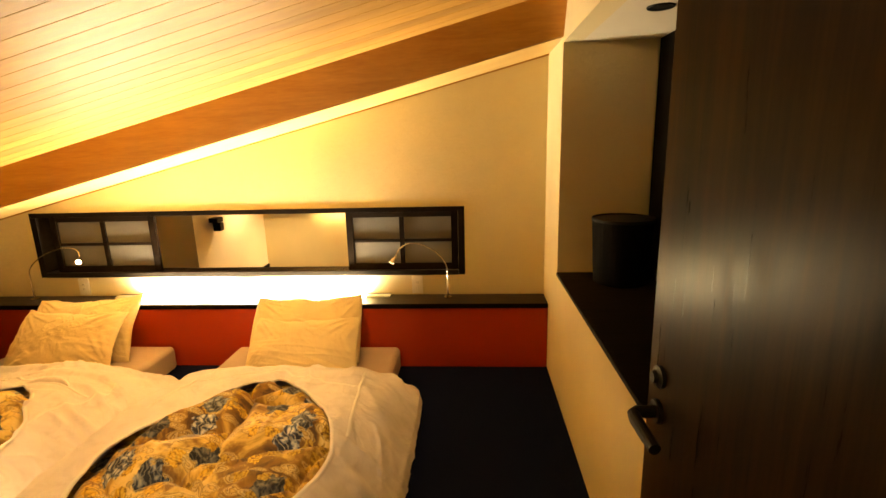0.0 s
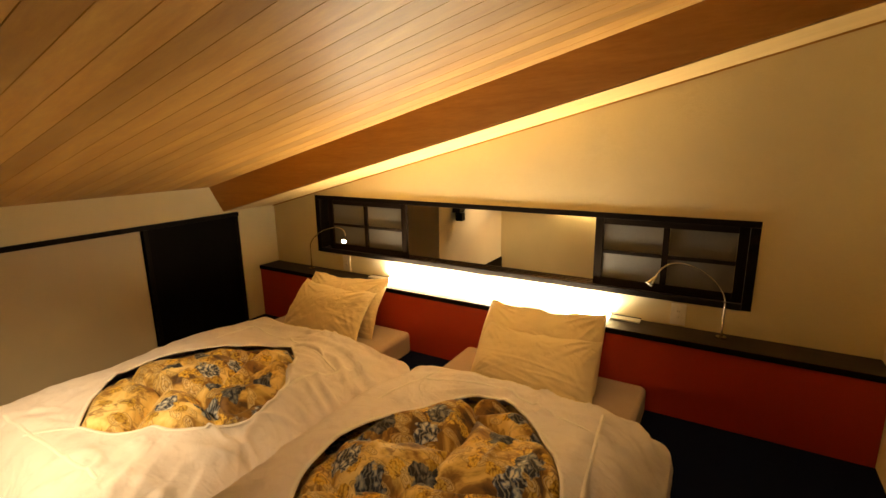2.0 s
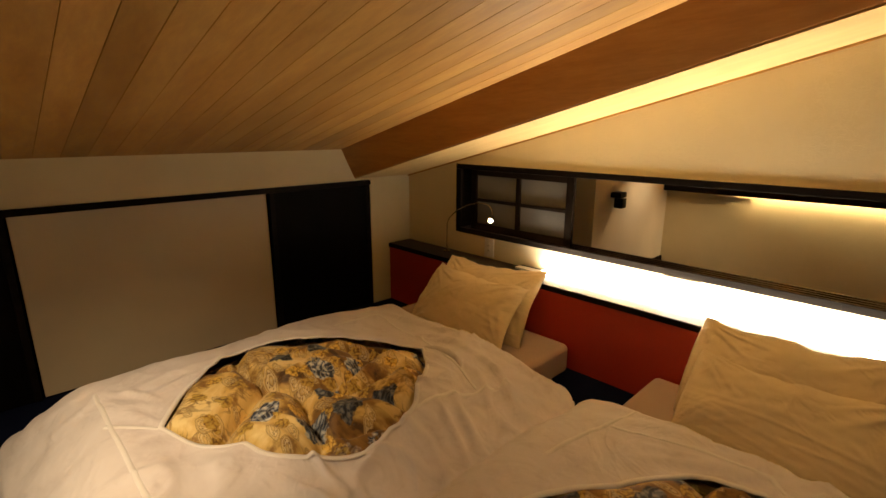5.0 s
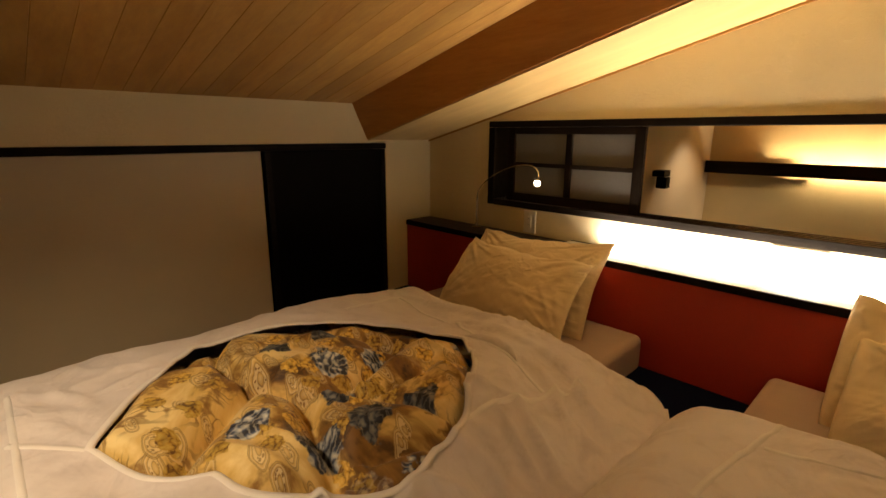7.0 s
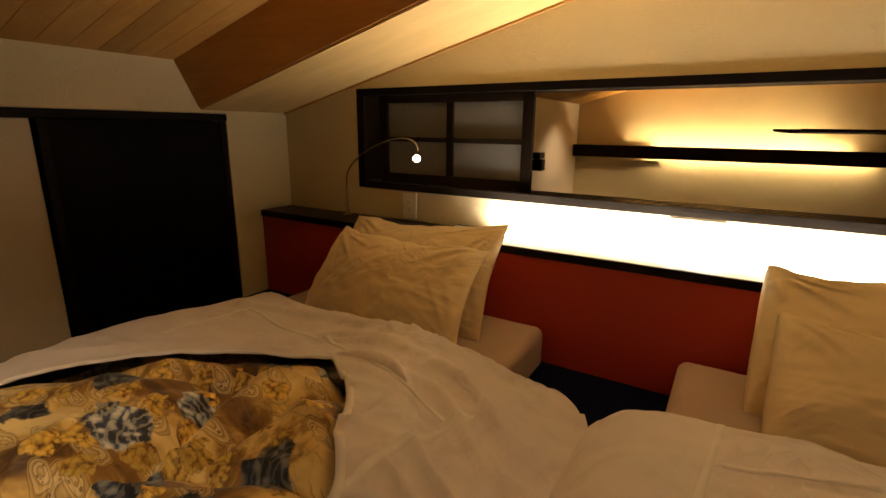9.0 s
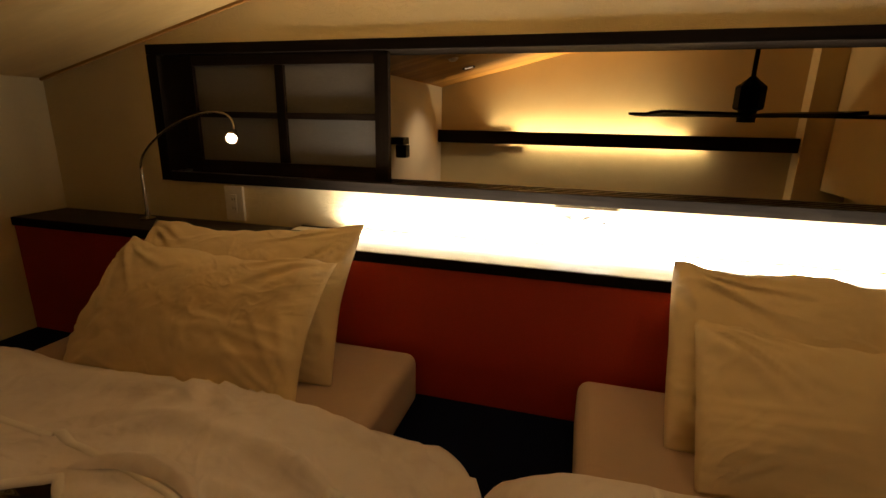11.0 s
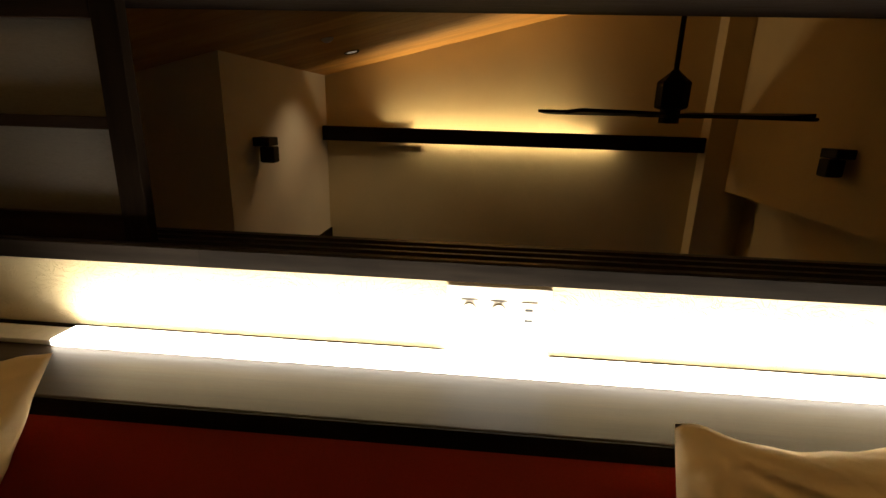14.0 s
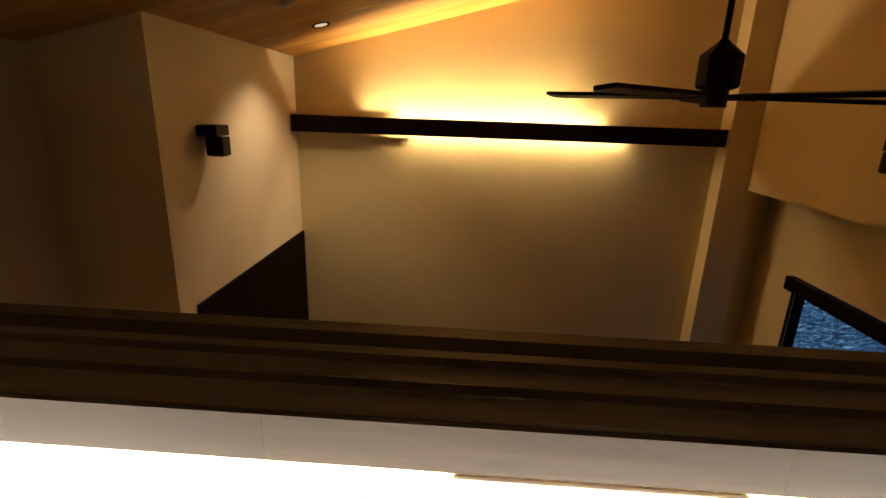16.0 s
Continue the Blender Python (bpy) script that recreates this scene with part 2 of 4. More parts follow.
EBONY = wood("black_stained_wood", (0.004, 0.003, 0.002), (0.012, 0.008, 0.006), "x", 2.0, 0.45, gloss=0.04)
WALNUT = wood("dark_brown_wood", (0.006, 0.0038, 0.0026), (0.020, 0.012, 0.008), "x", 2.0, 0.42, gloss=0.06)
WALNUT_V = wood("dark_brown_upright", (0.004, 0.0024, 0.0017), (0.013, 0.008, 0.0045), "z", 2.0, 0.55, gloss=0.03)
SILLWOOD = wood("sill_wood", (0.021, 0.017, 0.017), (0.030, 0.024, 0.023), "x", 0.8, 0.30, gloss=0.35)
FACING = wood("worn_facing_wood", (0.005, 0.0038, 0.003), (0.027, 0.0205, 0.016), "x", 1.6, 0.6, vary=0.45, gloss=0.04)
LEDGEWOOD = wood("ledge_wood", (0.009, 0.006, 0.0045), (0.042, 0.028, 0.020), "x", 1.3, 0.42, gloss=0.2)
DOORWOOD = wood("door_wood", (0.0010, 0.0006, 0.0003), (0.040, 0.0175, 0.004), "z", 0.8, 0.30, gloss=0.035)
BLACKPANEL = wood("black_door_panel", (0.0018, 0.0015, 0.0014), (0.0045, 0.0035, 0.003), "z", 2.0, 0.6, gloss=0.04)
RED = plain("red_panel", (0.46, 0.036, 0.016), 0.55, relief=0.1, scale=220)
CARPET = carpet("navy_carpet", (0.003, 0.006, 0.027))
SHEET = cloth("white_cotton", (0.86, 0.80, 0.80), wrinkle=0.6, sheer=True)
HEM = cloth("doubled_white_cotton", (0.92, 0.88, 0.86))
PILLOWCASE = cloth("ivory_cotton", (0.86, 0.69, 0.41), wrinkle=0.75)
TICKING = cloth("beige_mattress_cloth", (0.50, 0.37, 0.28), wrinkle=0.1)
FLORAL = floral("gold_floral_brocade")
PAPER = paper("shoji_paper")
BLACK = plain("black_metal", (0.005, 0.0045, 0.004), 0.55, 0.0, gloss=0.2)
RUBBER = plain("matt_black", (0.004, 0.0035, 0.003), 0.8, gloss=0.08)
CHROME = plain("brushed_steel", (0.62, 0.56, 0.48), 0.22, 1.0)
IVORY = plain("ivory_plastic", (0.78, 0.74, 0.66), 0.35)
DARKSLOT = plain("dark_slot", (0.02, 0.02, 0.02), 0.6)
ALU = plain("white_aluminium", (0.82, 0.80, 0.76), 0.35)
STRIP = glowing("warm_led_strip", WARM, 100)
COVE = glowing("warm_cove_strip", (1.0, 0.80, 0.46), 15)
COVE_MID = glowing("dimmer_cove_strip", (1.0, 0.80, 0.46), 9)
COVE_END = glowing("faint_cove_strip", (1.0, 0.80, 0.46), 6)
BULB = glowing("reading_bulb", (1.0, 0.86, 0.66), 60)
DOWN = glowing("downlight_glass", (1.0, 0.85, 0.65), 1.5)

# ---- mesh helpers ----


def box(bm, x0, x1, y0, y1, z0, z1, bevel=0.0):
    made = bmesh.ops.create_cube(bm, size=1.0, matrix=Matrix.LocRotScale(((x0 + x1) / 2, (y0 + y1) / 2, (z0 + z1) / 2), None, (x1 - x0, y1 - y0, z1 - z0)))
    if bevel:
        edges = {e for v in made["verts"] for e in v.link_edges}
        bmesh.ops.bevel(bm, geom=list(edges), offset=bevel, segments=2, affect="EDGES", profile=0.5)
    return bm


def block(*size, bevel=0.0):
    return box(bmesh.new(), *size, bevel=bevel)


def prism(bm, outline, axis, a, b):
    """Extrudes an outline of the two other axes along an axis, from a to b."""
    def place(p, w):
        q = list(p)
        q.insert("xyz".index(axis), w)
        return bm.verts.new(q)
    low, high = [place(p, a) for p in outline], [place(p, b) for p in outline]
    faces = [low, high[::-1]] + [[low[i - 1], low[i], high[i], high[i - 1]] for i in range(len(outline))]
    made = [bm.faces.new(f) for f in faces]
    bmesh.ops.recalc_face_normals(bm, faces=made)
    return bm


def lathe(bm, profile, m=None, steps=28):
    """Turns (radius, height) pairs about z."""
    rings = []
    for r, h in profile:
        ring = []
        for i in range(steps):
            a = 2 * math.pi * i / steps
            p = Vector((r * math.cos(a), r * math.sin(a), h))
            ring.append(bm.verts.new(m @ p if m else p))
        rings.append(ring)
    made = []
    for lo, hi in zip(rings, rings[1:]):
        for i in range(steps):
            made.append(bm.faces.new((lo[i - 1], lo[i], hi[i], hi[i - 1])))
    made += [bm.faces.new(rings[0][::-1]), bm.faces.new(rings[-1])]
    bmesh.ops.recalc_face_normals(bm, faces=made)
    return bm


def tube(bm, points, radius, steps=10):
    """A round bar along points."""
    points = [Vector(p) for p in points]
    rings = []
    for i, p in enumerate(points):
        d = (points[min(i + 1, len(points) - 1)] - points[max(i - 1, 0)]).normalized()
        q = d.to_track_quat("Z", "Y")
        r = radius[i] if isinstance(radius, (list, tuple)) else radius
        rings.append([bm.verts.new(p + q @ Vector((r * math.cos(a), r * math.sin(a), 0))) for a in [2 * math.pi * k / steps for k in range(steps)]])
    made = []
    for lo, hi in zip(rings, rings[1:]):
        for k in range(steps):
            made.append(bm.faces.new((lo[k - 1], lo[k], hi[k], hi[k - 1])))
    made += [bm.faces.new(rings[0][::-1]), bm.faces.new(rings[-1])]
    bmesh.ops.recalc_face_normals(bm, faces=made)
    return bm


def mesh_object(name, bm, mat, smooth=False):
    data = bpy.data.meshes.new(name)
    bm.to_mesh(data)
    bm.free()
    data.materials.append(mat)
    if smooth:
        for p in data.polygons:
            p.use_smooth = True
    return new(name, data)


def part(name, bm, mat, parent, label="", smooth=False):
    ob = mesh_object(name, bm, mat, smooth)
    ob.parent = parent
    return tagged(ob, label)


def thing(name, label, category, group="", kind="", at=None):
    ob = new(name)
    if at is not None:
        ob.matrix_world = at
    return tagged(ob, label, category, group, kind)


def setting(name, bm, mat, label="", smooth=False):
    return tagged(mesh_object(name, bm, mat, smooth), label or name.replace("_", " "), "structure", kind="structure")


# ---- the bedroom ----
XL, XR, YB, SLOPE = -0.53, 3.735, -3.32, 0.252
W0, W1, WZ0, WZ1, WT = 0.0, 3.182, 0.606, 1.094, 0.125    # inner window: ends, sill, head, wall thickness


def roof(x):
    return 1.192 + SLOPE * (x - XL)


def soffit(x):
    return 0.987 + SLOPE * (x - XL)


def far_roof(x):
    return 1.185 + 0.25 * (x - 0.05)


FLOOR_LOW = -2.3
setting("floor", block(XL - 0.3, 4.6, YB - 1.6, 0.0, -0.14, 0.0), CARPET, "dark navy carpet floor of the loft bedroom")

# wall with the inner window, around its opening
bm = bmesh.new()
box(bm, XL - 0.2, XR + 0.9, 0.0, WT, FLOOR_LOW, WZ0)
prism(bm, [(XL - 0.2, WZ1), (XR + 0.9, WZ1), (XR + 0.9, far_roof(XR) + 0.6), (XL - 0.2, roof(XL) + 0.4)], "y", 0.0, WT)
box(bm, XL - 0.2, W0 + 0.005, 0.0, WT, WZ0, WZ1)
box(bm, W1 - 0.005, XR + 0.9, 0.0, WT, WZ0, WZ1)
setting("wall_north", bm, CREAM, "cream plastered wall with a long inner window")

# low side wall with a black rail and sliding doors
setting("wall_west", block(XL - 0.12, XL, -0.376, 0.0, 0.0, 1.3), CREAM, "cream plastered strip of low side wall")
setting("wall_west_upper", block(XL - 0.12, XL, YB, -0.376, 0.967, 1.4), CREAM, "cream plastered band above the sliding doors")
setting("wall_west_back", block(XL - 0.2, XL - 0.13, YB, -0.376, 0.0, 1.0), BLACKPANEL, "dark closet back")
setting("trim", block(XL - 0.09, XL + 0.012, YB, -0.378, 0.932, 0.965, bevel=0.003), EBONY, "black stained head rail above sliding doors")
for y0, y1, mat, label, depth in ((-1.155, -0.378, BLACKPANEL, "black sliding closet door in the low wall", 0.004),
                                  (-2.398, -1.159, PANEL, "white plain sliding panel in the low wall", 0.022),
                                  (YB + 0.01, -2.402, BLACKPANEL, "black sliding closet door near the room corner", 0.004)):
    d = thing("sliding_door", label, "door", "doors of the low closet")
    part("panel", block(XL - depth - 0.03, XL - depth, y0 + 0.004, y1 - 0.004, 0.006, 0.93, bevel=0.003), mat, d)
    if mat is BLACKPANEL:
        part("stile", block(XL - depth, XL - depth + 0.006, y0 + 0.004, y0 + 0.035, 0.006, 0.93, bevel=0.002), EBONY, d)
        part("stile", block(XL - depth, XL - depth + 0.006, y1 - 0.035, y1 - 0.004, 0.006, 0.93, bevel=0.002), EBONY, d)

# right wall: full height near the corner, low wall with a counter beyond it
bm = bmesh.new()
box(bm, XR, XR + 0.5, -0.505, 0.0, 0.0, 2.9)
box(bm, XR, XR + 0.1, YB, -0.505, 0.0, 0.735)
box(bm, XR, XR + 0.1, YB, -0.505, 2.03, 2.9)
setting("wall_east", bm, CREAM, "cream plastered wall with a wide opening above a counter")
setting("wall_alcove", block(4.24, 4.36, YB, -0.505, 0.0, 2.4), BLACKPANEL, "black back wall of the counter alcove")
setting("ceiling_alcove", block(XR + 0.1, 4.36, YB, -0.505, 2.03, 2.12), WHITE, "white ceiling of the counter alcove")
c = thing("counter", "black counter top set on the low wall", "counter")
part("top", block(XR - 0.006, 4.238, YB + 0.01, -0.507, 0.737, 0.758, bevel=0.004), EBONY, c)
part("base", block(XR + 0.102, 4.236, YB + 0.01, -0.51, 0.002, 0.735), BLACKPANEL, c)

b = thing("waste_bin", "black round bin standing on the counter", "bin", at=pose(4.04, -0.70, 0.758))
part("body", lathe(bmesh.new(), [(0.135, 0.0), (0.142, 0.004), (0.158, 0.336), (0.152, 0.336), (0.138, 0.03)], steps=40), RUBBER, b, smooth=False)
part("rim", lathe(bmesh.new(), [(0.152, 0.3365), (0.1600, 0.3365), (0.1615, 0.345), (0.160, 0.353), (0.154, 0.354), (0.152, 0.345)], steps=40), BLACK, b, "thin rolled rim")

d = thing("downlight", "black recessed downlight in the alcove ceiling", "downlight", at=pose(4.0, -1.15, 2.03))
part("ring", lathe(bmesh.new(), [(0.034, -0.001), (0.052, -0.006), (0.055, -0.001), (0.055, 0.0)], steps=32), BLACK, d)
part("lens", lathe(bmesh.new(), [(0.001, 0.0), (0.033, -0.001), (0.033, 0.002), (0.001, 0.002)], steps=24), DARKSLOT, d)

# back wall with the entrance
bm = bmesh.new()
prism(bm, [(XL - 0.2, 0.0), (2.84, 0.0), (2.84, 2.3), (XL - 0.2, 1.5)], "y", YB - 0.12, YB)
box(bm, 3.70, 4.6, YB - 0.12, YB, 0.0, 2.9)
prism(bm, [(2.84, 2.04), (3.70, 2.04), (3.70, 2.6), (2.84, 2.6)], "y", YB - 0.12, YB)
setting("wall_south", bm, CREAM, "cream plastered wall with the entrance opening")
bm = bmesh.new()
box(bm, 2.0, 2.1, YB - 1.5, YB - 0.12, 0.0, 2.5)
box(bm, 4.5, 4.6, YB - 1.5, YB - 0.12, 0.0, 2.5)
box(bm, 2.0, 4.6, YB - 1.6, YB - 1.5, 0.0, 2.5)
setting("wall_hall", bm, WHITE, "white walls of the landing outside")
setting("ceiling_hall", block(2.0, 4.6, YB - 1.6, YB - 0.12, 2.4, 2.5), WHITE, "white ceiling of the landing")

# unseen fixtures added to hold the two spots over the bed feet
for x in (1.15, 2.5):
    d = thing("downlight", "unseen downlight added in the boarded bedroom ceiling", "downlight", "downlights of the bedroom", at=Matrix.Translation((x, -2.85, roof(x))) @ Matrix.Rotation(-math.atan(SLOPE), 4, "Y"))
    part("ring", lathe(bmesh.new(), [(0.040, -0.002), (0.056, -0.007), (0.060, -0.001), (0.060, 0.0)], steps=32), BLACK, d)
    part("lens", lathe(bmesh.new(), [(0.001, -0.002), (0.039, -0.003), (0.039, 0.0), (0.001, 0.0)], steps=24), DOWN, d)

# open entrance door beside the low wall
hinge = pose(3.715, -3.19, 0.0, 0, 0, 93.0)
d = thing("door", "dark brown stained wooden door standing open", "door", at=hinge)
part("leaf", block(0.0, 0.93, 0.0, 0.036, 0.008, 2.03, bevel=0.003), DOORWOOD, d)
h = part("lever_handle", tube(bmesh.new(), [(0.872, 0.036, 0.955), (0.872, 0.062, 0.955), (0.872, 0.082, 0.955), (0.865, 0.091, 0.954), (0.850, 0.094, 0.953), (0.80, 0.094, 0.950), (0.755, 0.093, 0.947)], [0.013, 0.013, 0.013, 0.0135, 0.0135, 0.013, 0.012], 12), BLACK, d, "black lever handle")
part("rose", lathe(bmesh.new(), [(0.001, 0.0), (0.026, 0.0), (0.026, 0.007), (0.023, 0.010), (0.001, 0.010)], pose(0.872, 0.036, 0.955, -90)), BLACK, h)
part("lock_rose", lathe(bmesh.new(), [(0.001, 0.0), (0.024, 0.0), (0.024, 0.008), (0.014, 0.012), (0.012, 0.020), (0.001, 0.020)], pose(0.872, 0.036, 1.035, -90)), BLACK, d, "black round lock plate")

bm = bmesh.new()
box(bm, 3.70, 3.733, YB + 0.001, -3.19, 0.0, 2.04)
box(bm, 2.80, 2.838, YB + 0.001, -3.19, 0.0, 2.04)
setting("door_frame", bm, EBONY, "dark wooden frame of the entrance")

# sloping boarded ceiling
PLANK = 0.104


def planks(name, x0, x1, y0, y1, height, label, thick=0.02):
    bm = bmesh.new()
    y = y1
    g = 0.0028
    while y > y0 + 0.01:
        a, b = max(y - PLANK, y0), y
        xs = (x0, x1)
        low = []
        for yy, dz in ((a, thick * 0.4), (a, 0.0015 + g * 0.4), (a + g, 0.0), (b - g * 0.3, 0.0), (b, 0.0015), (b, thick * 0.4)):
            low.append([bm.verts.new((x, yy, height(x) + dz)) for x in xs])
        for p, q in zip(low, low[1:]):
            bm.faces.new((p[0], p[1], q[1], q[0]))
        y -= PLANK
    bmesh.ops.recalc_face_normals(bm, faces=bm.faces[:])
    prism(bm, [(x0, height(x0) + thick * 0.4), (x1, height(x1) + thick * 0.4), (x1, height(x1) + 0.16), (x0, height(x0) + 0.16)], "y", y0, y1)
    return setting(name, bm, CEDAR, label)


planks("ceiling", XL - 0.15, XR + 0.02, YB - 0.02, -0.495, roof, "sloping ceiling of pale cedar boards")

bm = bmesh.new()
sect = lambda x: [(x, -0.51, soffit(x)), (x, -0.61, roof(x) + 0.004), (x, -0.60, roof(x) + 0.15), (x, 0.0, roof(x) + 0.15), (x, 0.0, soffit(x))]
a, b = [bm.verts.new(p) for p in sect(XL)], [bm.verts.new(p) for p in sect(XR)]
for i in range(5):
    bm.faces.new((a[i - 1], a[i], b[i], b[i - 1]))
bm.faces.new(a[::-1]), bm.faces.new(b)
bmesh.ops.recalc_face_normals(bm, faces=bm.faces[:])
bmesh.ops.bevel(bm, geom=[e for e in bm.edges if abs((e.verts[0].co - e.verts[1].co).x) > 3 and max(v.co.y for v in e.verts) < -0.5], offset=0.004, segments=2, affect="EDGES")
setting("ceiling_beam", bm, BEAMWOOD, "broad brown cedar beam under the sloping ceiling")

# thin board added under the beam to carry that lit colour
bm = bmesh.new()
prism(bm, [(XL, soffit(XL) - 0.006), (XR, soffit(XR) - 0.006), (XR, soffit(XR) - 0.001), (XL, soffit(XL) - 0.001)], "y", -0.504, -0.0005)
setting("ceiling_soffit", bm, SOFFITWOOD, "cedar board under the broad beam, coloured pale for light")

bm = bmesh.new()
prism(bm, [(XL, soffit(XL) - 0.016), (XR, soffit(XR) - 0.016), (XR, soffit(XR) - 0.0065), (XL, soffit(XL) - 0.0065)], "y", -0.012, -0.0005)
setting("cornice", bm, CEDAR, "thin wooden strip where beam meets wall")

# built-in headboard with a ledge
LEDGE, LY = 0.462, -0.214
h = thing("headboard", "built-in headboard with black wooden ledge and red front", "headboard")
part("ledge", block(XL + 0.002, XR - 0.002, LY, -0.002, LEDGE - 0.030, LEDGE, bevel=0.003), LEDGEWOOD, h, "dark stained wooden ledge")
part("front_edge", block(XL + 0.002, XR - 0.002, LY - 0.004, LY - 0.0005, LEDGE - 0.032, LEDGE - 0.001), EBONY, h)
part("front_panel", block(XL + 0.002, XR - 0.002, LY + 0.004, LY + 0.03, 0.002, LEDGE - 0.033), RED, h, "vermilion red front panel")

s = thing("strip_light", "lit warm LED strip lying along the headboard ledge", "strip light")
part("rail", block(0.60, 2.645, -0.070, -0.014, LEDGE + 0.0005, LEDGE + 0.010, bevel=0.002), ALU, s)
part("diffuser", block(0.78, 2.47, -0.072, -0.0125, LEDGE + 0.001, LEDGE + 0.014, bevel=0.001), STRIP, s, "glowing white diffuser")

bm = bmesh.new()
for x0, x1 in ((0.60, 1.487), (1.680, 2.645)):
    box(bm, x0, x1, -0.0115, -0.0006, LEDGE + 0.0003, LEDGE + 0.011, bevel=0.001)
setting("trim_ledge", bm, EBONY, "thin brown trim between ledge light and wall")

# ---- inner window with two sliding paper screens ----
w = tagged(new("window_1"), "long dark wooden inner window, sliding screens pushed apart", "window", kind="structure")
FR = 0.045
part("head", block(W0, W1, -0.004, WT + 0.012, WZ1 - 0.034, WZ1, bevel=0.002), EBONY, w)
part("jamb", block(W0, W0 + FR, -0.004, WT + 0.012, WZ0 + 0.001, WZ1 - 0.035, bevel=0.002), EBONY, w)
part("jamb", block(W1 - FR, W1, -0.004, WT + 0.012, WZ0 + 0.001, WZ1 - 0.035, bevel=0.002), EBONY, w)
sill = bmesh.new()
SZ = 0.643
prism(sill, [(-0.003, WZ0), (-0.003, SZ - 0.002), (-0.002, SZ), (0.010, SZ), (0.010, SZ - 0.007), (0.034, SZ - 0.007), (0.034, SZ), (0.045, SZ), (0.045, SZ - 0.007), (0.069, SZ - 0.007), (0.069, SZ), (0.080, SZ), (0.080, SZ - 0.016), (WT - 0.022, SZ - 0.016), (WT - 0.022, SZ), (WT - 0.004, SZ), (WT - 0.004, WZ0)], "x", W0 + FR + 0.001, W1 - FR - 0.001)
part("sill", sill, SILLWOOD, w, "dark wooden sill with sliding grooves")
facing = bmesh.new()
ends = (W0 + FR + 0.002, 0.47, 1.04, 1.372, 1.69, 2.21, 2.66, W1 - FR - 0.002)
for x0, x1 in zip(ends, ends[1:]):
    box(facing, x0, x1 - 0.0001, -0.0075, -0.0032, WZ0 + 0.0005, SZ - 0.003)
part("facing", facing, FACING, w, "worn brown facing boards under the sill")


def shoji(x0, x1, y, label):
    """A sliding screen with four paper panes."""
    z0, z1, t = SZ - 0.004, WZ1 - 0.036, 0.024
    s = thing("shoji_screen", label, "screen", "screens of the inner window")
    st, top, bot = 0.048, 0.036, 0.052
    part("stile", block(x0, x0 + st, y, y + t, z0, z1, bevel=0.002), WALNUT_V, s)
    part("stile", block(x1 - st, x1, y, y + t, z0, z1, bevel=0.002), WALNUT_V, s)
    part("top_rail", block(x0 + st, x1 - st, y + 0.001, y + t - 0.001, z1 - top, z1, bevel=0.002), WALNUT, s)
    part("bottom_rail", block(x0 + st, x1 - st, y + 0.001, y + t - 0.001, z0, z0 + bot, bevel=0.002), WALNUT, s)
    mx, mz = (x0 + x1) / 2, 0.855
    part("mullion", block(mx - 0.017, mx + 0.017, y + 0.002, y + t - 0.004, z0 + bot, z1 - top, bevel=0.002), WALNUT_V, s)
    for a, b in ((x0 + st, mx - 0.017), (mx + 0.017, x1 - st)):
        part("crossbar", block(a, b, y + 0.003, y + t - 0.005, mz - 0.011, mz + 0.011, bevel=0.002), WALNUT, s)
        for c, d in ((z0 + bot, mz - 0.011), (mz + 0.011, z1 - top)):
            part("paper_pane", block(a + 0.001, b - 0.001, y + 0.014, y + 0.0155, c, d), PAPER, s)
    return s


shoji(0.135, 0.937, 0.011, "dark wooden sliding screen with four paper panes")
shoji(2.345, 3.135, 0.011, "dark wooden sliding screen with four paper panes")

# ---- switches and sockets ----


def socket_plate(x0, x1, z0, z1, label):
    p = thing("wall_socket", label, "socket", "sockets above the ledge")
    part("plate", block(x0, x1, -0.012, -0.0005, z0, z1, bevel=0.002), IVORY, p)
    xm, zm = (x0 + x1) / 2, (z0 + z1) / 2
    part("insert", block(xm - 0.012, xm + 0.012, -0.015, -0.0125, zm - 0.034, zm + 0.034, bevel=0.001), IVORY, p)
    for dz in (-0.017, 0.017):
        for dx in (-0.005, 0.005):
            part("slot", block(xm + dx - 0.001, xm + dx + 0.001, -0.0158, -0.0152, zm + dz - 0.005, zm + dz + 0.005), DARKSLOT, p)


socket_plate(0.287, 0.366, 0.472, 0.600, "ivory wall socket plate above the headboard ledge")
socket_plate(2.800, 2.878, 0.472, 0.600, "ivory wall socket plate above the headboard ledge")

p = thing("switch_plate", "ivory three-gang plate with two dimmers and a charging socket", "switch", at=pose(0, 0.0058, 0))
PX0, PX1, PZ0, PZ1 = 1.491, 1.676, 0.474, 0.599
part("plate", block(PX0, PX1, -0.009, -0.006, PZ0, PZ1, bevel=0.001), IVORY, p)
for k in range(2):
    xm = PX0 + 0.041 + 0.052 * k
    d = part("dimmer", block(xm - 0.0145, xm + 0.0145, -0.0100, -0.0091, PZ1 - 0.064, PZ1 - 0.026, bevel=0.0004), IVORY, p)
    part("knob", lathe(bmesh.new(), [(0.001, 0.0), (0.0125, 0.0), (0.0120, 0.0022), (0.0110, 0.0032), (0.001, 0.0032)], pose(xm, -0.0100, PZ1 - 0.043, 90)), IVORY, d)
    part("shadow_gap", block(xm - 0.015, xm + 0.015, -0.0096, -0.0092, PZ1 - 0.0256, PZ1 - 0.0249), DARKSLOT, d)
    part("rocker", block(xm - 0.0145, xm + 0.0145, -0.0101, -0.0091, PZ1 - 0.096, PZ1 - 0.066, bevel=0.0004), IVORY, d)
xm = PX0 + 0.146
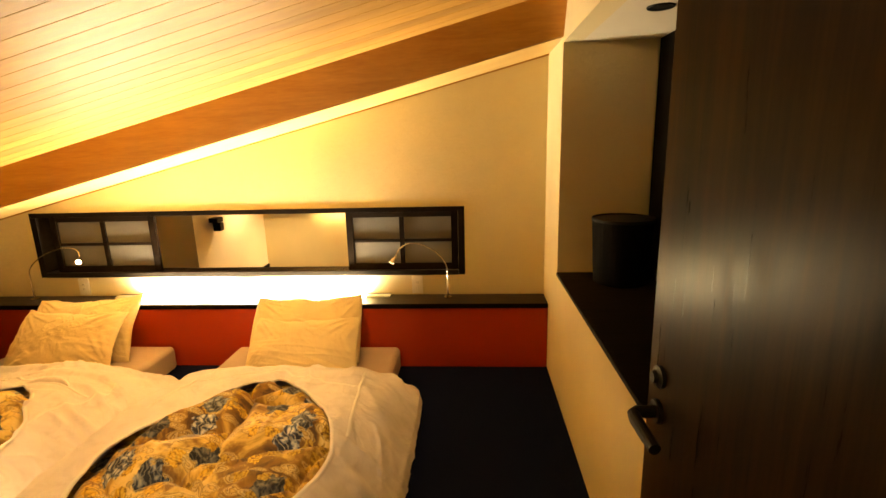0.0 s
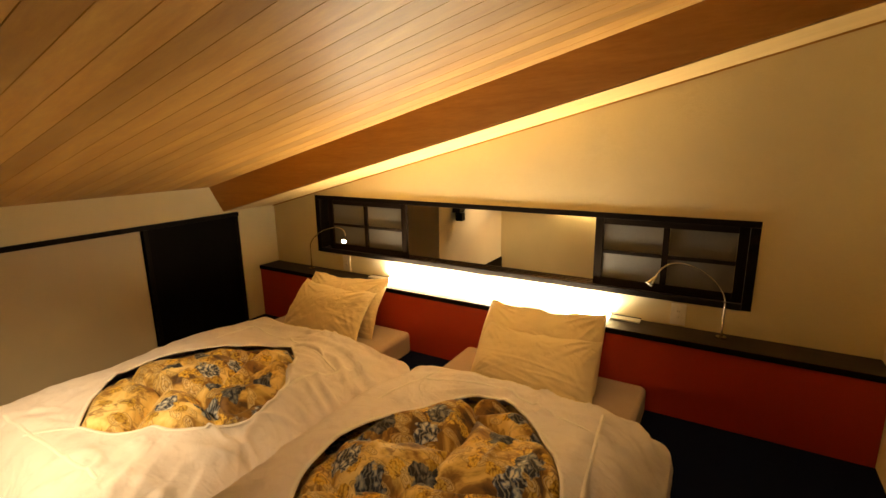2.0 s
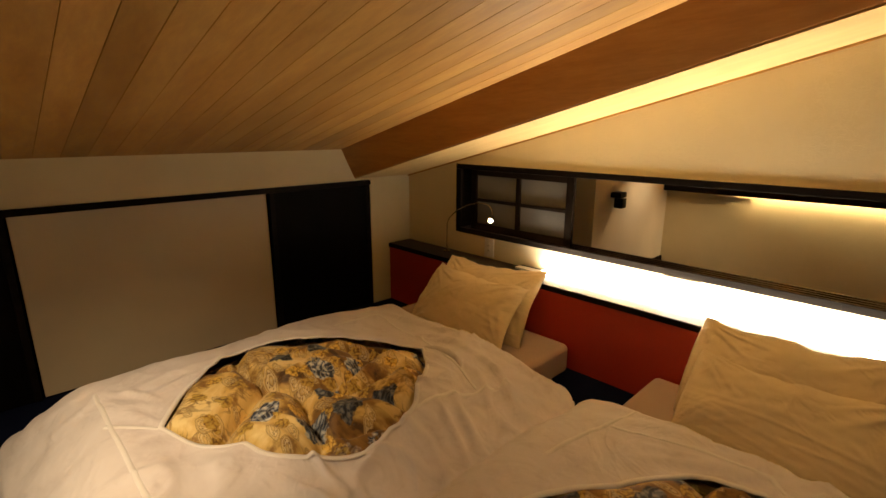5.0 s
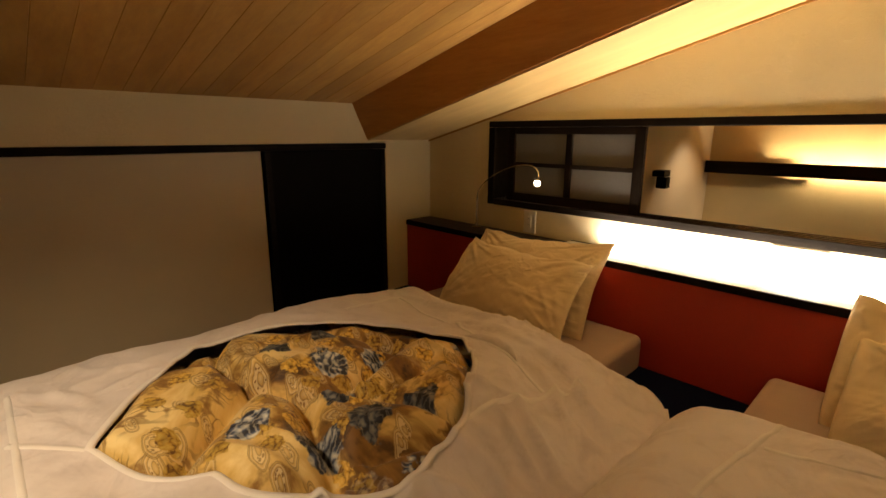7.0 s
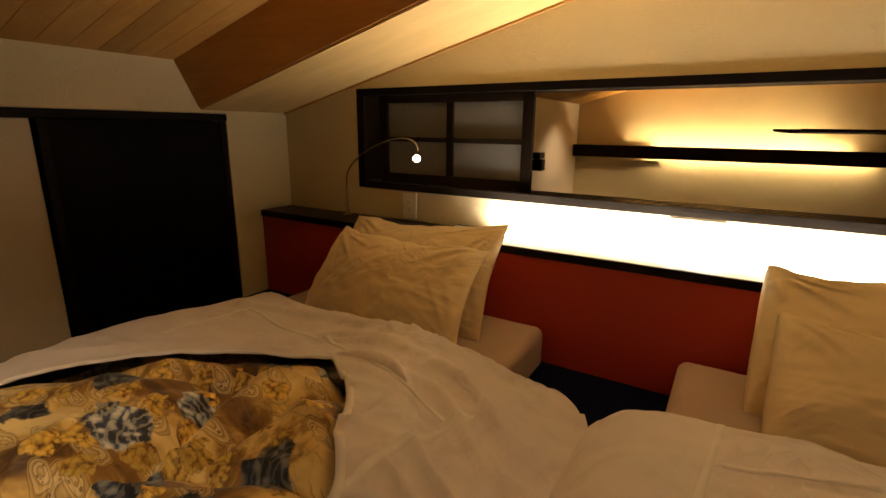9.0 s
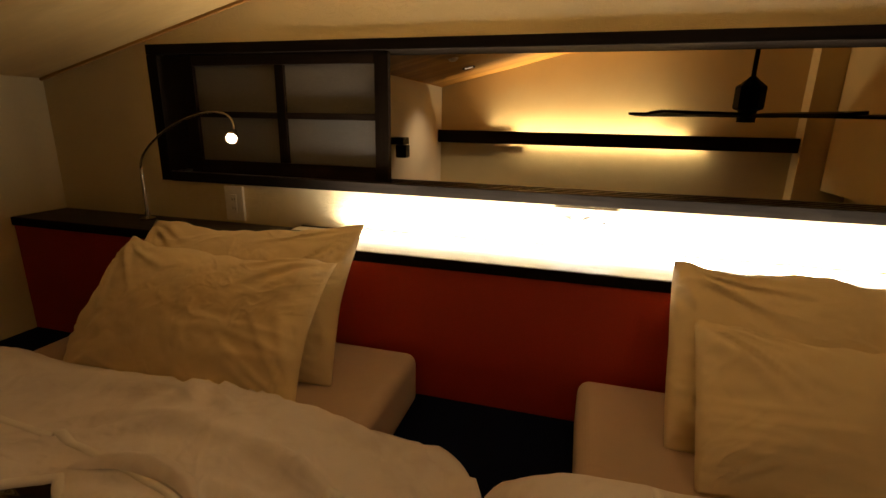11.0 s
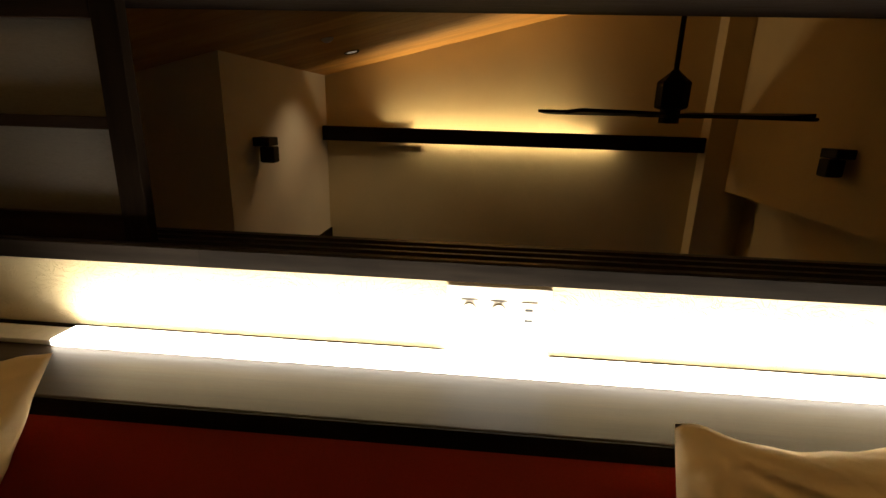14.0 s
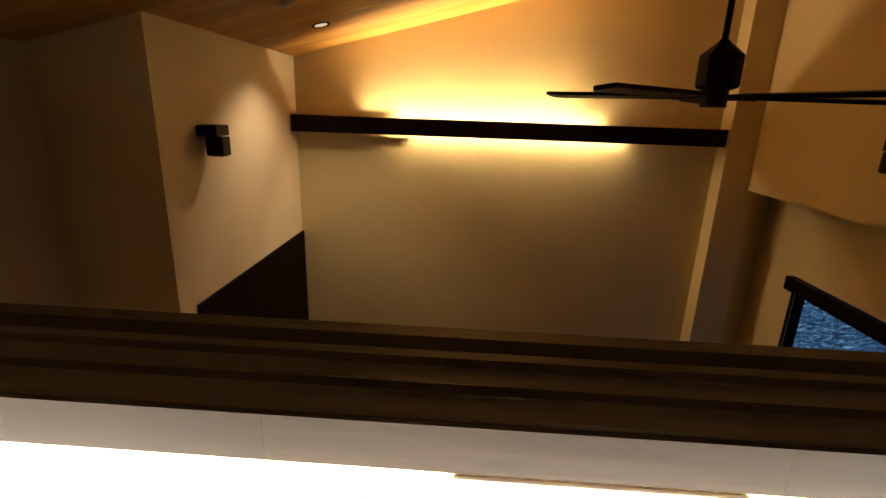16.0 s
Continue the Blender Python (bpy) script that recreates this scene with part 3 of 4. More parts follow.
d = part("charging_socket", block(xm - 0.0145, xm + 0.0145, -0.0106, -0.0092, PZ1 - 0.096, PZ1 - 0.026, bevel=0.0006), IVORY, p)
for z in (PZ1 - 0.040, PZ1 - 0.060):
    part("usb_slot", block(xm - 0.007, xm + 0.007, -0.0112, -0.0107, z - 0.0024, z + 0.0024), DARKSLOT, d)
for dx in (-0.0065, 0.0065):
    part("slot", block(xm + dx - 0.0009, xm + dx + 0.0009, -0.0112, -0.0107, PZ1 - 0.087, PZ1 - 0.077), DARKSLOT, d)

# ---- reading lamps on the ledge ----


def reading_lamp(base, head, aim, lit, label):
    """Swan-neck lamp: base on the ledge, stem, bent neck, small conical head."""
    bx, by = base
    l = thing("reading_lamp", label, "lamp", "reading lamps on the ledge")
    part("base", lathe(bmesh.new(), [(0.001, 0.0), (0.026, 0.0), (0.026, 0.006), (0.010, 0.012), (0.009, 0.03), (0.001, 0.03)], pose(bx, by, LEDGE + 0.0005)), CHROME, l, smooth=False)
    hx, hy, hz = head
    p0, p1 = Vector((bx, by, LEDGE + 0.025)), Vector((bx, by, 0.655))
    d = (Vector(aim) - Vector(head)).normalized()
    p4 = Vector(head) - d * 0.055
    part("stem", tube(bmesh.new(), [p0, p0.lerp(p1, 0.5), p1], 0.0055, 12), CHROME, l)
    neck = []
    c0, c1, c2, c3 = p1, p1 + Vector((0, 0, 0.13)), p4 - d * 0.12 + Vector((0, 0, 0.10)), p4
    for i in range(25):
        u = i / 24
        neck.append(c0 * (1 - u) ** 3 + c1 * 3 * u * (1 - u) ** 2 + c2 * 3 * u * u * (1 - u) + c3 * u ** 3)
    part("neck", tube(bmesh.new(), neck, 0.0042, 10), CHROME, l, smooth=True)
    m = Matrix.Translation(p4) @ d.to_track_quat("Z", "Y").to_matrix().to_4x4()
    hd = part("head", lathe(bmesh.new(), [(0.005, -0.008), (0.008, 0.0), (0.012, 0.014), (0.0195, 0.046), (0.0195, 0.054), (0.0165, 0.054), (0.0160, 0.049), (0.001, 0.049)], m), CHROME, l)
    part("bulb", lathe(bmesh.new(), [(0.001, 0.0495), (0.0150, 0.0495), (0.0135, 0.0525), (0.001, 0.0535)], m), BULB if lit else IVORY, hd)


reading_lamp((-0.02, -0.075), (0.535, -0.25, 0.785), (0.80, -0.75, 0.55), True, "steel swan-neck reading lamp, lit, on the ledge")
reading_lamp((3.06, -0.075), (2.70, -0.25, 0.757), (2.55, -0.40, 0.55), False, "steel swan-neck reading lamp, unlit, on the ledge")

# ---- beds ----


def smoothstep(a, b, x):
    u = min(1.0, max(0.0, (x - a) / (b - a)))
    return u * u * (3 - 2 * u)


def rounded(x0, x1, y0, y1, r, angle, c):
    """Where a ray from c at an angle leaves a rounded rectangle."""
    dx, dy = math.cos(angle), math.sin(angle)
    lo, hi = 0.0, 4.0
    for _ in range(40):
        mid = (lo + hi) / 2
        x, y = c[0] + dx * mid, c[1] + dy * mid
        qx, qy = max(x0 + r - x, x - x1 + r, 0), max(y0 + r - y, y - y1 + r, 0)
        inside = x0 <= x <= x1 and y0 <= y <= y1 and math.hypot(qx, qy) <= r
        lo, hi = (mid, hi) if inside else (lo, mid)
    return lo


def closed_curve(points, angle, c):
    """Where a ray from c meets the closed smooth curve that bends between corner points."""
    best = None
    n = len(points)
    for i in range(n):
        a, b = Vector(points[i]) - Vector(c), Vector(points[(i + 1) % n]) - Vector(c)
        ta, tb = math.atan2(a.y, a.x), math.atan2(b.y, b.x)
        tb = ta + (tb - ta) % (2 * math.pi)
        t = ta + (angle - ta) % (2 * math.pi)
        if t <= tb + 1e-9:
            u = (t - ta) / (tb - ta)
            cross = a.x * b.y - a.y * b.x
            d = Vector((math.cos(angle), math.sin(angle)))
            e = b - a
            den = d.x * e.y - d.y * e.x
            best = cross / den if abs(den) > 1e-6 else a.length * (1 - u) + b.length * u
            bow = 0.035 * math.sin(math.pi * u)
            best += bow
    return best


class Bed:
    def __init__(self, name, x0, x1, rim, hole, seed, soft, head=-0.24, foot=-2.32):
        self.soft = soft
        self.x0, self.x1, self.head, self.foot, self.rim, self.hole, self.seed = x0, x1, head, foot, rim, hole, seed
        self.c = (sum(p[0] for p in hole) / len(hole), sum(p[1] for p in hole) / len(hole))

    def height(self, x, y):
        """Top of the puffed bedding, sloping away to its edges."""
        rx0, rx1, ry0, ry1 = self.rim
        wl, wr, spill = self.soft
        wr += spill * smoothstep(-1.45, -0.85, y)
        dome = lambda u, p: 1 - (1 - min(1.0, max(0.0, u))) ** p
        puff = dome((x - rx0) / wl, 1.9) * dome((rx1 - x) / wr, 1.6) * dome((y - ry0) / 0.34, 1.8) * dome((ry1 - y) / 0.22, 2.2)
        low = smoothstep(-1.25, -0.75, y) * 0.062
        v = Vector((x * 2.2, y * 2.2, self.seed))
        z = 0.055 + (0.255 - low) * puff + (0.022 * noise.noise(v) + 0.010 * noise.noise(v * 2.7)) * smoothstep(0.1, 0.6, puff)
        # pulled creases
        q = Vector((x * 3.0 + 0.7 * noise.noise(v * 1.3), y * 8.0 - x * 4.0, self.seed + 2))
        calm = 0.3 + 0.7 * smoothstep(0.25, 0.6, x - rx0)
        z += calm * 0.020 * max(0.0, 1 - 4.4 * abs(noise.noise(q))) * smoothstep(-0.15, 0.3, noise.noise(v * 0.9 + Vector((3, 1, 7))))
        q = Vector((x * 7.0 + y * 2.0, y * 3.0 + 0.8 * noise.noise(v * 1.7), self.seed + 9))
        z += calm * 0.017 * max(0.0, 1 - 4.4 * abs(noise.noise(q))) * smoothstep(-0.1, 0.35, noise.noise(v * 1.1 + Vector((8, 4, 2))))
        # folds that run down the long sides
        side = (0.3 if x - rx0 < rx1 - x else 1.0) * (1 - smoothstep(0.35, 0.95, min((x - rx0) / wl, (rx1 - x) / wr))) * smoothstep(0.0, 0.12, min(x - rx0, rx1 - x))
        w = noise.noise(Vector((x * 2.0, y * 6.5 + 1.3 * noise.noise(Vector((x * 3, y * 2, self.seed))), self.seed + 4)))
        z += side * (0.042 * max(0.0, 1 - 3.2 * abs(w)) - 0.012)
        z += 0.0025 * noise.noise(v * 8.0)
        return z

    def build(self, label):
        m = thing("mattress", "thick mattress in beige cotton lying on the floor", "mattress", "mattresses of the twin beds")
        bm = block(self.x0, self.x1, self.foot, self.head, 0.001, 0.170)
        bmesh.ops.bevel(bm, geom=bm.edges[:], offset=0.034, segments=7, affect="EDGES", profile=0.5)
        part("body", bm, TICKING, m)
        d = thing("duvet", label, "duvet", "duvets of the twin beds")
        rx0, rx1, ry0, ry1 = self.rim
        # white cover: rings from the opening out to the hanging rim
        N, M = 300, 46
        bm = bmesh.new()
        rings = []
        for k in range(-2, M + 4):
            ring = []
            for i in range(N):
                a = 2 * math.pi * i / N
                r0, r1 = closed_curve(self.hole, a, self.c), rounded(rx0, rx1, ry0, ry1, 0.16, a, self.c)
                u = min(1.0, max(0, k) / M)
                r = r0 + (r1 - r0) * u - 0.003 * (k < 0)
                x, y = self.c[0] + r * math.cos(a), self.c[1] + r * math.sin(a)
                z = self.height(x, y) + 0.010
                lip = 0.003 * math.exp(-((r - r0) / 0.03) ** 2)
                z += lip - (0.005 * (k == -2)) - (0.001 * (k == -1))
                # gathers that hang down at the rim
                fold = 0.008 * noise.noise(Vector((a * 11, self.seed, 0))) + 0.005 * noise.noise(Vector((a * 30, self.seed, 3)))
                hang = smoothstep(0.55, 1.0, u)
                # long folds that run down the sides
                q = noise.noise(Vector((a * 7 + 1.5 * u, u * 0.8, self.seed + 6)))
                z += 0.011 * smoothstep(-0.1, 0.5, math.cos(a)) * (max(0.0, 1 - 5 * abs(q)) - 0.35 * smoothstep(0.1, 0.5, abs(q))) * smoothstep(0.3, 0.6, u) * (1 - smoothstep(0.88, 1.0, u))
                z += 0.5 * fold * smoothstep(0.35, 0.85, u) * (1 - smoothstep(0.9, 1.0, u))
                x += fold * hang * math.cos(a)
                y += fold * hang * math.sin(a)
                if k > M:
                    z -= 0.024 * (k - M)
                    x += (0.006 * (k - M) + fold * 0.4) * math.cos(a)
                    y += (0.006 * (k - M) + fold * 0.4) * math.sin(a)
                ring.append(bm.verts.new((x, y, max(z, 0.012))))
            rings.append(ring)
        for lo, hi in zip(rings, rings[1:]):
            for i in range(N):
                bm.faces.new((lo[i - 1], lo[i], hi[i], hi[i - 1]))
        bmesh.ops.recalc_face_normals(bm, faces=bm.faces[:])
        if sum(f.normal.z for f in bm.faces) < 0:
            bmesh.ops.reverse_faces(bm, faces=bm.faces[:])
        part("cover", bm, SHEET, d, "white cotton cover with a wide opening", smooth=True)
        bm = bmesh.new()
        hem = []
        for dr, dz in ((-0.002, -0.002), (-0.001, 0.0005), (0.014, 0.0010), (0.016, -0.004)):
            row = []
            for i in range(N):
                a = 2 * math.pi * i / N
                r0 = closed_curve(self.hole, a, self.c)
                x0, y0 = self.c[0] + r0 * math.cos(a), self.c[1] + r0 * math.sin(a)
                row.append(bm.verts.new((x0 + dr * math.cos(a), y0 + dr * math.sin(a), self.height(x0, y0) + 0.0140 + dz)))
            hem.append(row)
        for lo, hi in zip(hem, hem[1:]):
            for i in range(N):
                bm.faces.new((lo[i - 1], lo[i], hi[i], hi[i - 1]))
        bmesh.ops.recalc_face_normals(bm, faces=bm.faces[:])
        part("hem", bm, HEM, d, smooth=True)
        # floral quilt, puffed in the opening
        bm = bmesh.new()
        xs = [p[0] for p in self.hole]
        ys = [p[1] for p in self.hole]
        ax0, ax1, ay0, ay1 = min(xs) - 0.1, max(xs) + 0.1, min(ys) - 0.1, max(ys) + 0.1
        n = 130
        grid = []
        for j in range(n + 1):
            row = []
            for i in range(n + 1):
                x, y = ax0 + (ax1 - ax0) * i / n, ay0 + (ay1 - ay0) * j / n
                w = Vector((x * 2.7 + 0.5 * noise.noise(Vector((x * 2, y * 2, self.seed))), y * 2.7 + 0.5 * noise.noise(Vector((x * 2, y * 2, self.seed + 5))), self.seed))
                dist = noise.voronoi(w)[0]
                valley = min(1.0, (dist[1] - dist[0]) / 0.36)
                a = math.atan2(y - self.c[1], x - self.c[0])
                r = math.hypot(x - self.c[0], y - self.c[1]) / closed_curve(self.hole, a, self.c)
                z = self.height(x, y) - 0.066 + 0.105 * valley ** 0.5 * smoothstep(1.12, 0.90, r) + 0.006 * noise.noise(Vector((x * 9, y * 9, 2)))
                z = min(z, self.height(x, y) + 0.05) - 0.014 * smoothstep(0.96, 1.1, r)
                row.append(bm.verts.new((x, y, z)))
            grid.append(row)
        for r0, r1 in zip(grid, grid[1:]):
            for i in range(n):
                bm.faces.new((r0[i], r0[i + 1], r1[i + 1], r1[i]))
        part("quilt", bm, FLORAL, d, "gold floral brocade quilt with blue roses", smooth=True)
        return d

    def seam(self, parent, a, b, width=0.013):
        """A stitched strip laid on the cover from a to b."""
        bm = bmesh.new()
        a, b = Vector(a), Vector(b)
        side = Vector((-(b - a).y, (b - a).x)).normalized() * width / 2
        rows = []
        for i in range(41):
            p = a.lerp(b, i / 40)
            rows.append([bm.verts.new((p.x + side.x * s, p.y + side.y * s, self.height(p.x + side.x * s, p.y + side.y * s) + 0.0105 + h)) for s, h in ((-1.3, -0.002), (-1, 0.0028), (1, 0.0028), (1.3, -0.002))])
        for p, q in zip(rows, rows[1:]):
            for i in range(3):
                bm.faces.new((p[i], p[i + 1], q[i + 1], q[i]))
        bmesh.ops.recalc_face_normals(bm, faces=bm.faces[:])
        part("seam", bm, HEM, parent, smooth=True)


bed_a = Bed("a", 0.02, 1.13, (-0.15, 1.43, -2.58, -0.56), [(1.18, -1.54), (1.08, -1.33), (0.81, -1.06), (0.33, -1.45), (0.29, -1.79), (0.69, -2.14), (0.95, -1.96), (1.15, -1.80)], 1.7, (0.34, 0.34, 0.26))
duvet = bed_a.build("white cotton duvet, gold floral quilt showing, by the low wall")
for a, b in (((0.34, -1.25), (0.25, -0.90)), ((0.25, -0.90), (0.76, -0.98)), ((0.76, -0.98), (1.16, -1.05)), ((1.18, -0.84), (1.17, -1.42)), ((0.27, -2.27), (1.15, -2.26)), ((0.53, -2.28), (0.69, -2.15))):
    bed_a.seam(duvet, a, b)


def lapel(bed, parent, points, width, label):
    """A turned-over strip of cover along a line on the bed, its free edge lifted."""
    bm = bmesh.new()
    rows = []
    for i in range(33):
        k = i / 32
        p = Vector(points[0]) * (1 - k) ** 2 + Vector(points[1]) * 2 * k * (1 - k) + Vector(points[2]) * k * k
        d = (Vector(points[1]) - Vector(points[0])).lerp(Vector(points[2]) - Vector(points[1]), k).normalized()
        n = Vector((-d.y, d.x))
        w = width * math.sin(math.pi * min(1.0, 0.06 + k * 0.94)) ** 0.7
        row = []
        for j in range(9):
            q = j / 8
            e = p + n * w * q
            lift = 0.013 + 0.020 * math.sin(math.pi * q) ** 0.8 * math.sin(math.pi * k) ** 0.5 + 0.003 * noise.noise(Vector((e.x * 14, e.y * 14, 3)))
            row.append(bm.verts.new((e.x, e.y, bed.height(e.x, e.y) + lift)))
        rows.append(row)
    for r0, r1 in zip(rows, rows[1:]):
        for j in range(8):
            bm.faces.new((r0[j], r0[j + 1], r1[j + 1], r1[j]))
    bmesh.ops.recalc_face_normals(bm, faces=bm.faces[:])
    part("turned_edge", bm, SHEET, parent, label, smooth=True)


lapel(bed_a, duvet, ((0.80, -1.035), (0.93, -0.985), (1.03, -1.02)), 0.05, "turned-over edge of the white cover")

bed_b = Bed("b", 1.60, 2.735, (1.40, 2.92, -2.56, -0.58), [(2.66, -1.60), (2.45, -1.20), (2.16, -0.985), (1.90, -1.27), (1.74, -1.66), (1.86, -2.00), (2.22, -2.16), (2.56, -1.95)], 6.3, (0.22, 0.30, 0.06))
duvet = bed_b.build("white cotton duvet, gold floral quilt showing, by open floor")
for a, b in (((1.73, -0.72), (1.68, -1.30)), ((1.73, -0.95), (2.10, -0.86)), ((2.10, -0.86), (2.62, -1.04)), ((2.62, -0.80), (2.70, -1.50)), ((1.70, -2.30), (2.70, -2.30))):
    bed_b.seam(duvet, a, b)


def pillow(cx, width, low, top, tilt, plump, pinch, seed, label):
    """A plump pillow leaning back from its lower edge (y, z) to its upper edge; tilt lifts one end of the upper edge."""
    p = thing("pillow", label, "pillow", "pillows of the twin beds")
    bm = bmesh.new()
    n = 72
    up = Vector((0, top[0] - low[0], top[1] - low[1]))
    tall = up.length
    up.normalize()
    out = Vector((0, -up.z, up.y))
    base = Vector((cx, low[0], low[1]))
    for side in (1, -1):
        rows = []
        for j in range(n + 1):
            row = []
            for i in range(n + 1):
                u, v = 2 * i / n - 1, 2 * j / n - 1
                body = max(0.0, (1 - abs(u) ** 3.2) * (1 - abs(v) ** 3.0)) ** 0.62
                thick = (plump if side > 0 else plump * 0.75) * body
                # creases run from the corners inwards and along the sagging middle
                crease = 0.012 * noise.noise(Vector((u * 1.6, v * 1.3, seed)))
                for cu in (-1, 1):
                    for cv in (-1, 1):
                        du, dv = (u - cu) * 0.9, (v - cv) * 0.6
                        far = math.hypot(du, dv)
                        ray = noise.noise(Vector((math.atan2(dv * cv, du * cu) * 3.4, far * 0.8, seed + cu + 2 * cv)))
                        crease += 0.016 * max(0.0, 1 - 4.2 * abs(ray)) * smoothstep(0.95, 0.2, far) * smoothstep(0.02, 0.2, far)
                sagline = noise.noise(Vector((u * 1.3 + 0.5 * v, v * 4.2 + 0.8 * u, seed + 3)))
                crease += 0.010 * max(0.0, 1 - 4 * abs(sagline)) * smoothstep(0.2, -0.6, v)
                crease += 0.003 * noise.noise(Vector((u * 7, v * 6, seed + 8)))
                # edges draw in between the pointed corners
                x = u * width / 2 * (1 - pinch * (1 - v * v) * abs(u) ** 3)
                rim = 0.020 * noise.noise(Vector((u * 2.2, seed, 1))) + 0.010 * noise.noise(Vector((u * 6.0, seed, 4))) - 0.030 * (1 - u * u)
                x *= 1 + 0.035 * max(0.0, -v)
                h = (v + 1) / 2 * tall + (rim + tilt * u) * max(0.0, v) ** 2
                slump = 0.022 * math.sin(math.pi * (v + 1) / 2) + 0.014 * noise.noise(Vector((u * 1.2, v, seed + 11)))
                w = side * (thick + crease * min(1.0, body * 2.0)) + slump
                row.append(bm.verts.new(base + Vector((x, 0, 0)) + up * h + out * w))
            rows.append(row)
        for r0, r1 in zip(rows, rows[1:]):
            for i in range(n):
                bm.faces.new((r0[i], r0[i + 1], r1[i + 1], r1[i]))
    bmesh.ops.remove_doubles(bm, verts=bm.verts[:], dist=0.0012)
    bmesh.ops.recalc_face_normals(bm, faces=bm.faces[:])
    part("case", bm, PILLOWCASE, p, smooth=True)


pillow(0.595, 0.735, (-0.50, 0.165), (-0.255, 0.535), 0.022, 0.066, 0.022, 2.0, "ivory pillow leaning against the headboard")
pillow(0.600, 0.70, (-0.655, 0.175), (-0.385, 0.485), -0.006, 0.072, 0.022, 5.0, "ivory pillow propped on another pillow")
pillow(2.145, 0.70, (-0.50, 0.165), (-0.255, 0.540), 0.012, 0.066, -0.035, 9.0, "ivory pillow leaning against the headboard")
pillow(2.170, 0.68, (-0.625, 0.170), (-0.375, 0.435), 0.0, 0.072, -0.02, 12.0, "ivory pillow propped on another pillow")

# ---- the tall room beyond the inner window ----
FX0, FX1, FY = 0.05, 3.67, 3.745
setting("floor_lower", block(-2.2, 4.8, WT, FY + 0.3, FLOOR_LOW - 0.1, FLOOR_LOW), WALNUT, "dark wooden floor of the room below")
setting("wall_far", block(-0.6, 4.6, FY, FY + 0.12, FLOOR_LOW, 2.7), CREAM, "cream plastered far wall of the tall room")
bm = bmesh.new()
box(bm, FX0 - 0.7, FX0, 1.92, FY, FLOOR_LOW, 1.6)
setting("wall_far_west", bm, WHITE, "cream plastered side wall of the tall room")
bm = bmesh.new()
box(bm, -0.62, -0.50, WT, 1.92, FLOOR_LOW, 1.6)
setting("wall_far_recess", bm, WHITE, "cream plastered wall of a dark recess")
setting("wainscot", block(FX0, FX0 + 0.02, 2.065, FY - 0.001, FLOOR_LOW, -0.245, bevel=0.002), WALNUT_V, "dark brown wooden wall panelling")
setting("pillar", block(3.458, 3.72, 3.58, FY, FLOOR_LOW, 2.6), CREAM, "cream plastered pillar in the room corner")
setting("wall_bulkhead", block(FX1, 4.5, WT, 3.578, 0.293, 2.7), CREAM, "cream plastered bulkhead above a recessed window")
bm = bmesh.new()
WX = 3.95
box(bm, WX, WX + 0.15, 3.22, FY, FLOOR_LOW, 0.293)
box(bm, WX, WX + 0.15, WT, 1.3, FLOOR_LOW, 0.293)
box(bm, WX, WX + 0.15, 1.3, 3.22, -0.28, 0.293)
box(bm, WX, WX + 0.15, 1.3, 3.22, FLOOR_LOW, -1.6)
setting("wall_far_east", bm, CREAM, "cream plastered recessed wall with a window")
planks("ceiling_far", -0.62, 4.6, WT, FY + 0.05, far_roof, "sloping cedar ceiling of the tall room")

b = thing("light_beam", "dark brown wall beam hiding warm strip lights", "beam")
part("board", block(FX0 + 0.004, 3.452, 3.60, 3.665, 0.612, 0.742, bevel=0.003), WALNUT, b)
part("spacer", block(FX0 + 0.004, 0.98, 3.722, FY - 0.002, 0.585, 0.66), CREAM, b, "cream plastered backing block")
part("spacer", block(3.30, 3.452, 3.667, FY - 0.002, 0.63, 0.70), WALNUT, b)
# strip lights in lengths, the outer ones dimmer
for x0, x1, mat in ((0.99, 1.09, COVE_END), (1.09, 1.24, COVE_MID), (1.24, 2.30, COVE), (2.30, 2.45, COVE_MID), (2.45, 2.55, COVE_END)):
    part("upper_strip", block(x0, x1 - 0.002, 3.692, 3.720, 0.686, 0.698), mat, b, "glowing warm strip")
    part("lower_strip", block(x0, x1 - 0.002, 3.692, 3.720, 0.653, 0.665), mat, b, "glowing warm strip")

d = thing("downlight", "lit recessed downlight in the sloping cedar ceiling", "downlight", at=Matrix.Translation((0.523, 2.95, far_roof(0.523))) @ Matrix.Rotation(-math.atan(0.25), 4, "Y"))
part("ring", lathe(bmesh.new(), [(0.040, -0.002), (0.056, -0.007), (0.060, -0.001), (0.060, 0.0)], steps=32), BLACK, d)
part("lens", lathe(bmesh.new(), [(0.001, -0.002), (0.039, -0.003), (0.039, 0.0), (0.001, 0.0)], steps=24), DOWN, d)
# added fixture for the recess spot, kept out of view
d = thing("downlight", "unseen lit downlight added over the dark recess", "downlight", at=Matrix.Translation((-0.2, 0.95, far_roof(-0.2))) @ Matrix.Rotation(-math.atan(0.25), 4, "Y"))
part("ring", lathe(bmesh.new(), [(0.040, -0.002), (0.056, -0.007), (0.060, -0.001), (0.060, 0.0)], steps=32), BLACK, d)
part("lens", lathe(bmesh.new(), [(0.001, -0.002), (0.039, -0.003), (0.039, 0.0), (0.001, 0.0)], steps=24), DOWN, d)
d = thing("smoke_detector", "small round ceiling sensor on the cedar ceiling", "sensor", at=Matrix.Translation((0.54, 2.33, far_roof(0.54))) @ Matrix.Rotation(-math.atan(0.25), 4, "Y"))
part("body", lathe(bmesh.new(), [(0.001, -0.020), (0.022, -0.020), (0.034, -0.010), (0.040, 0.0), (0.001, 0.0)], steps=28), ALU, d)


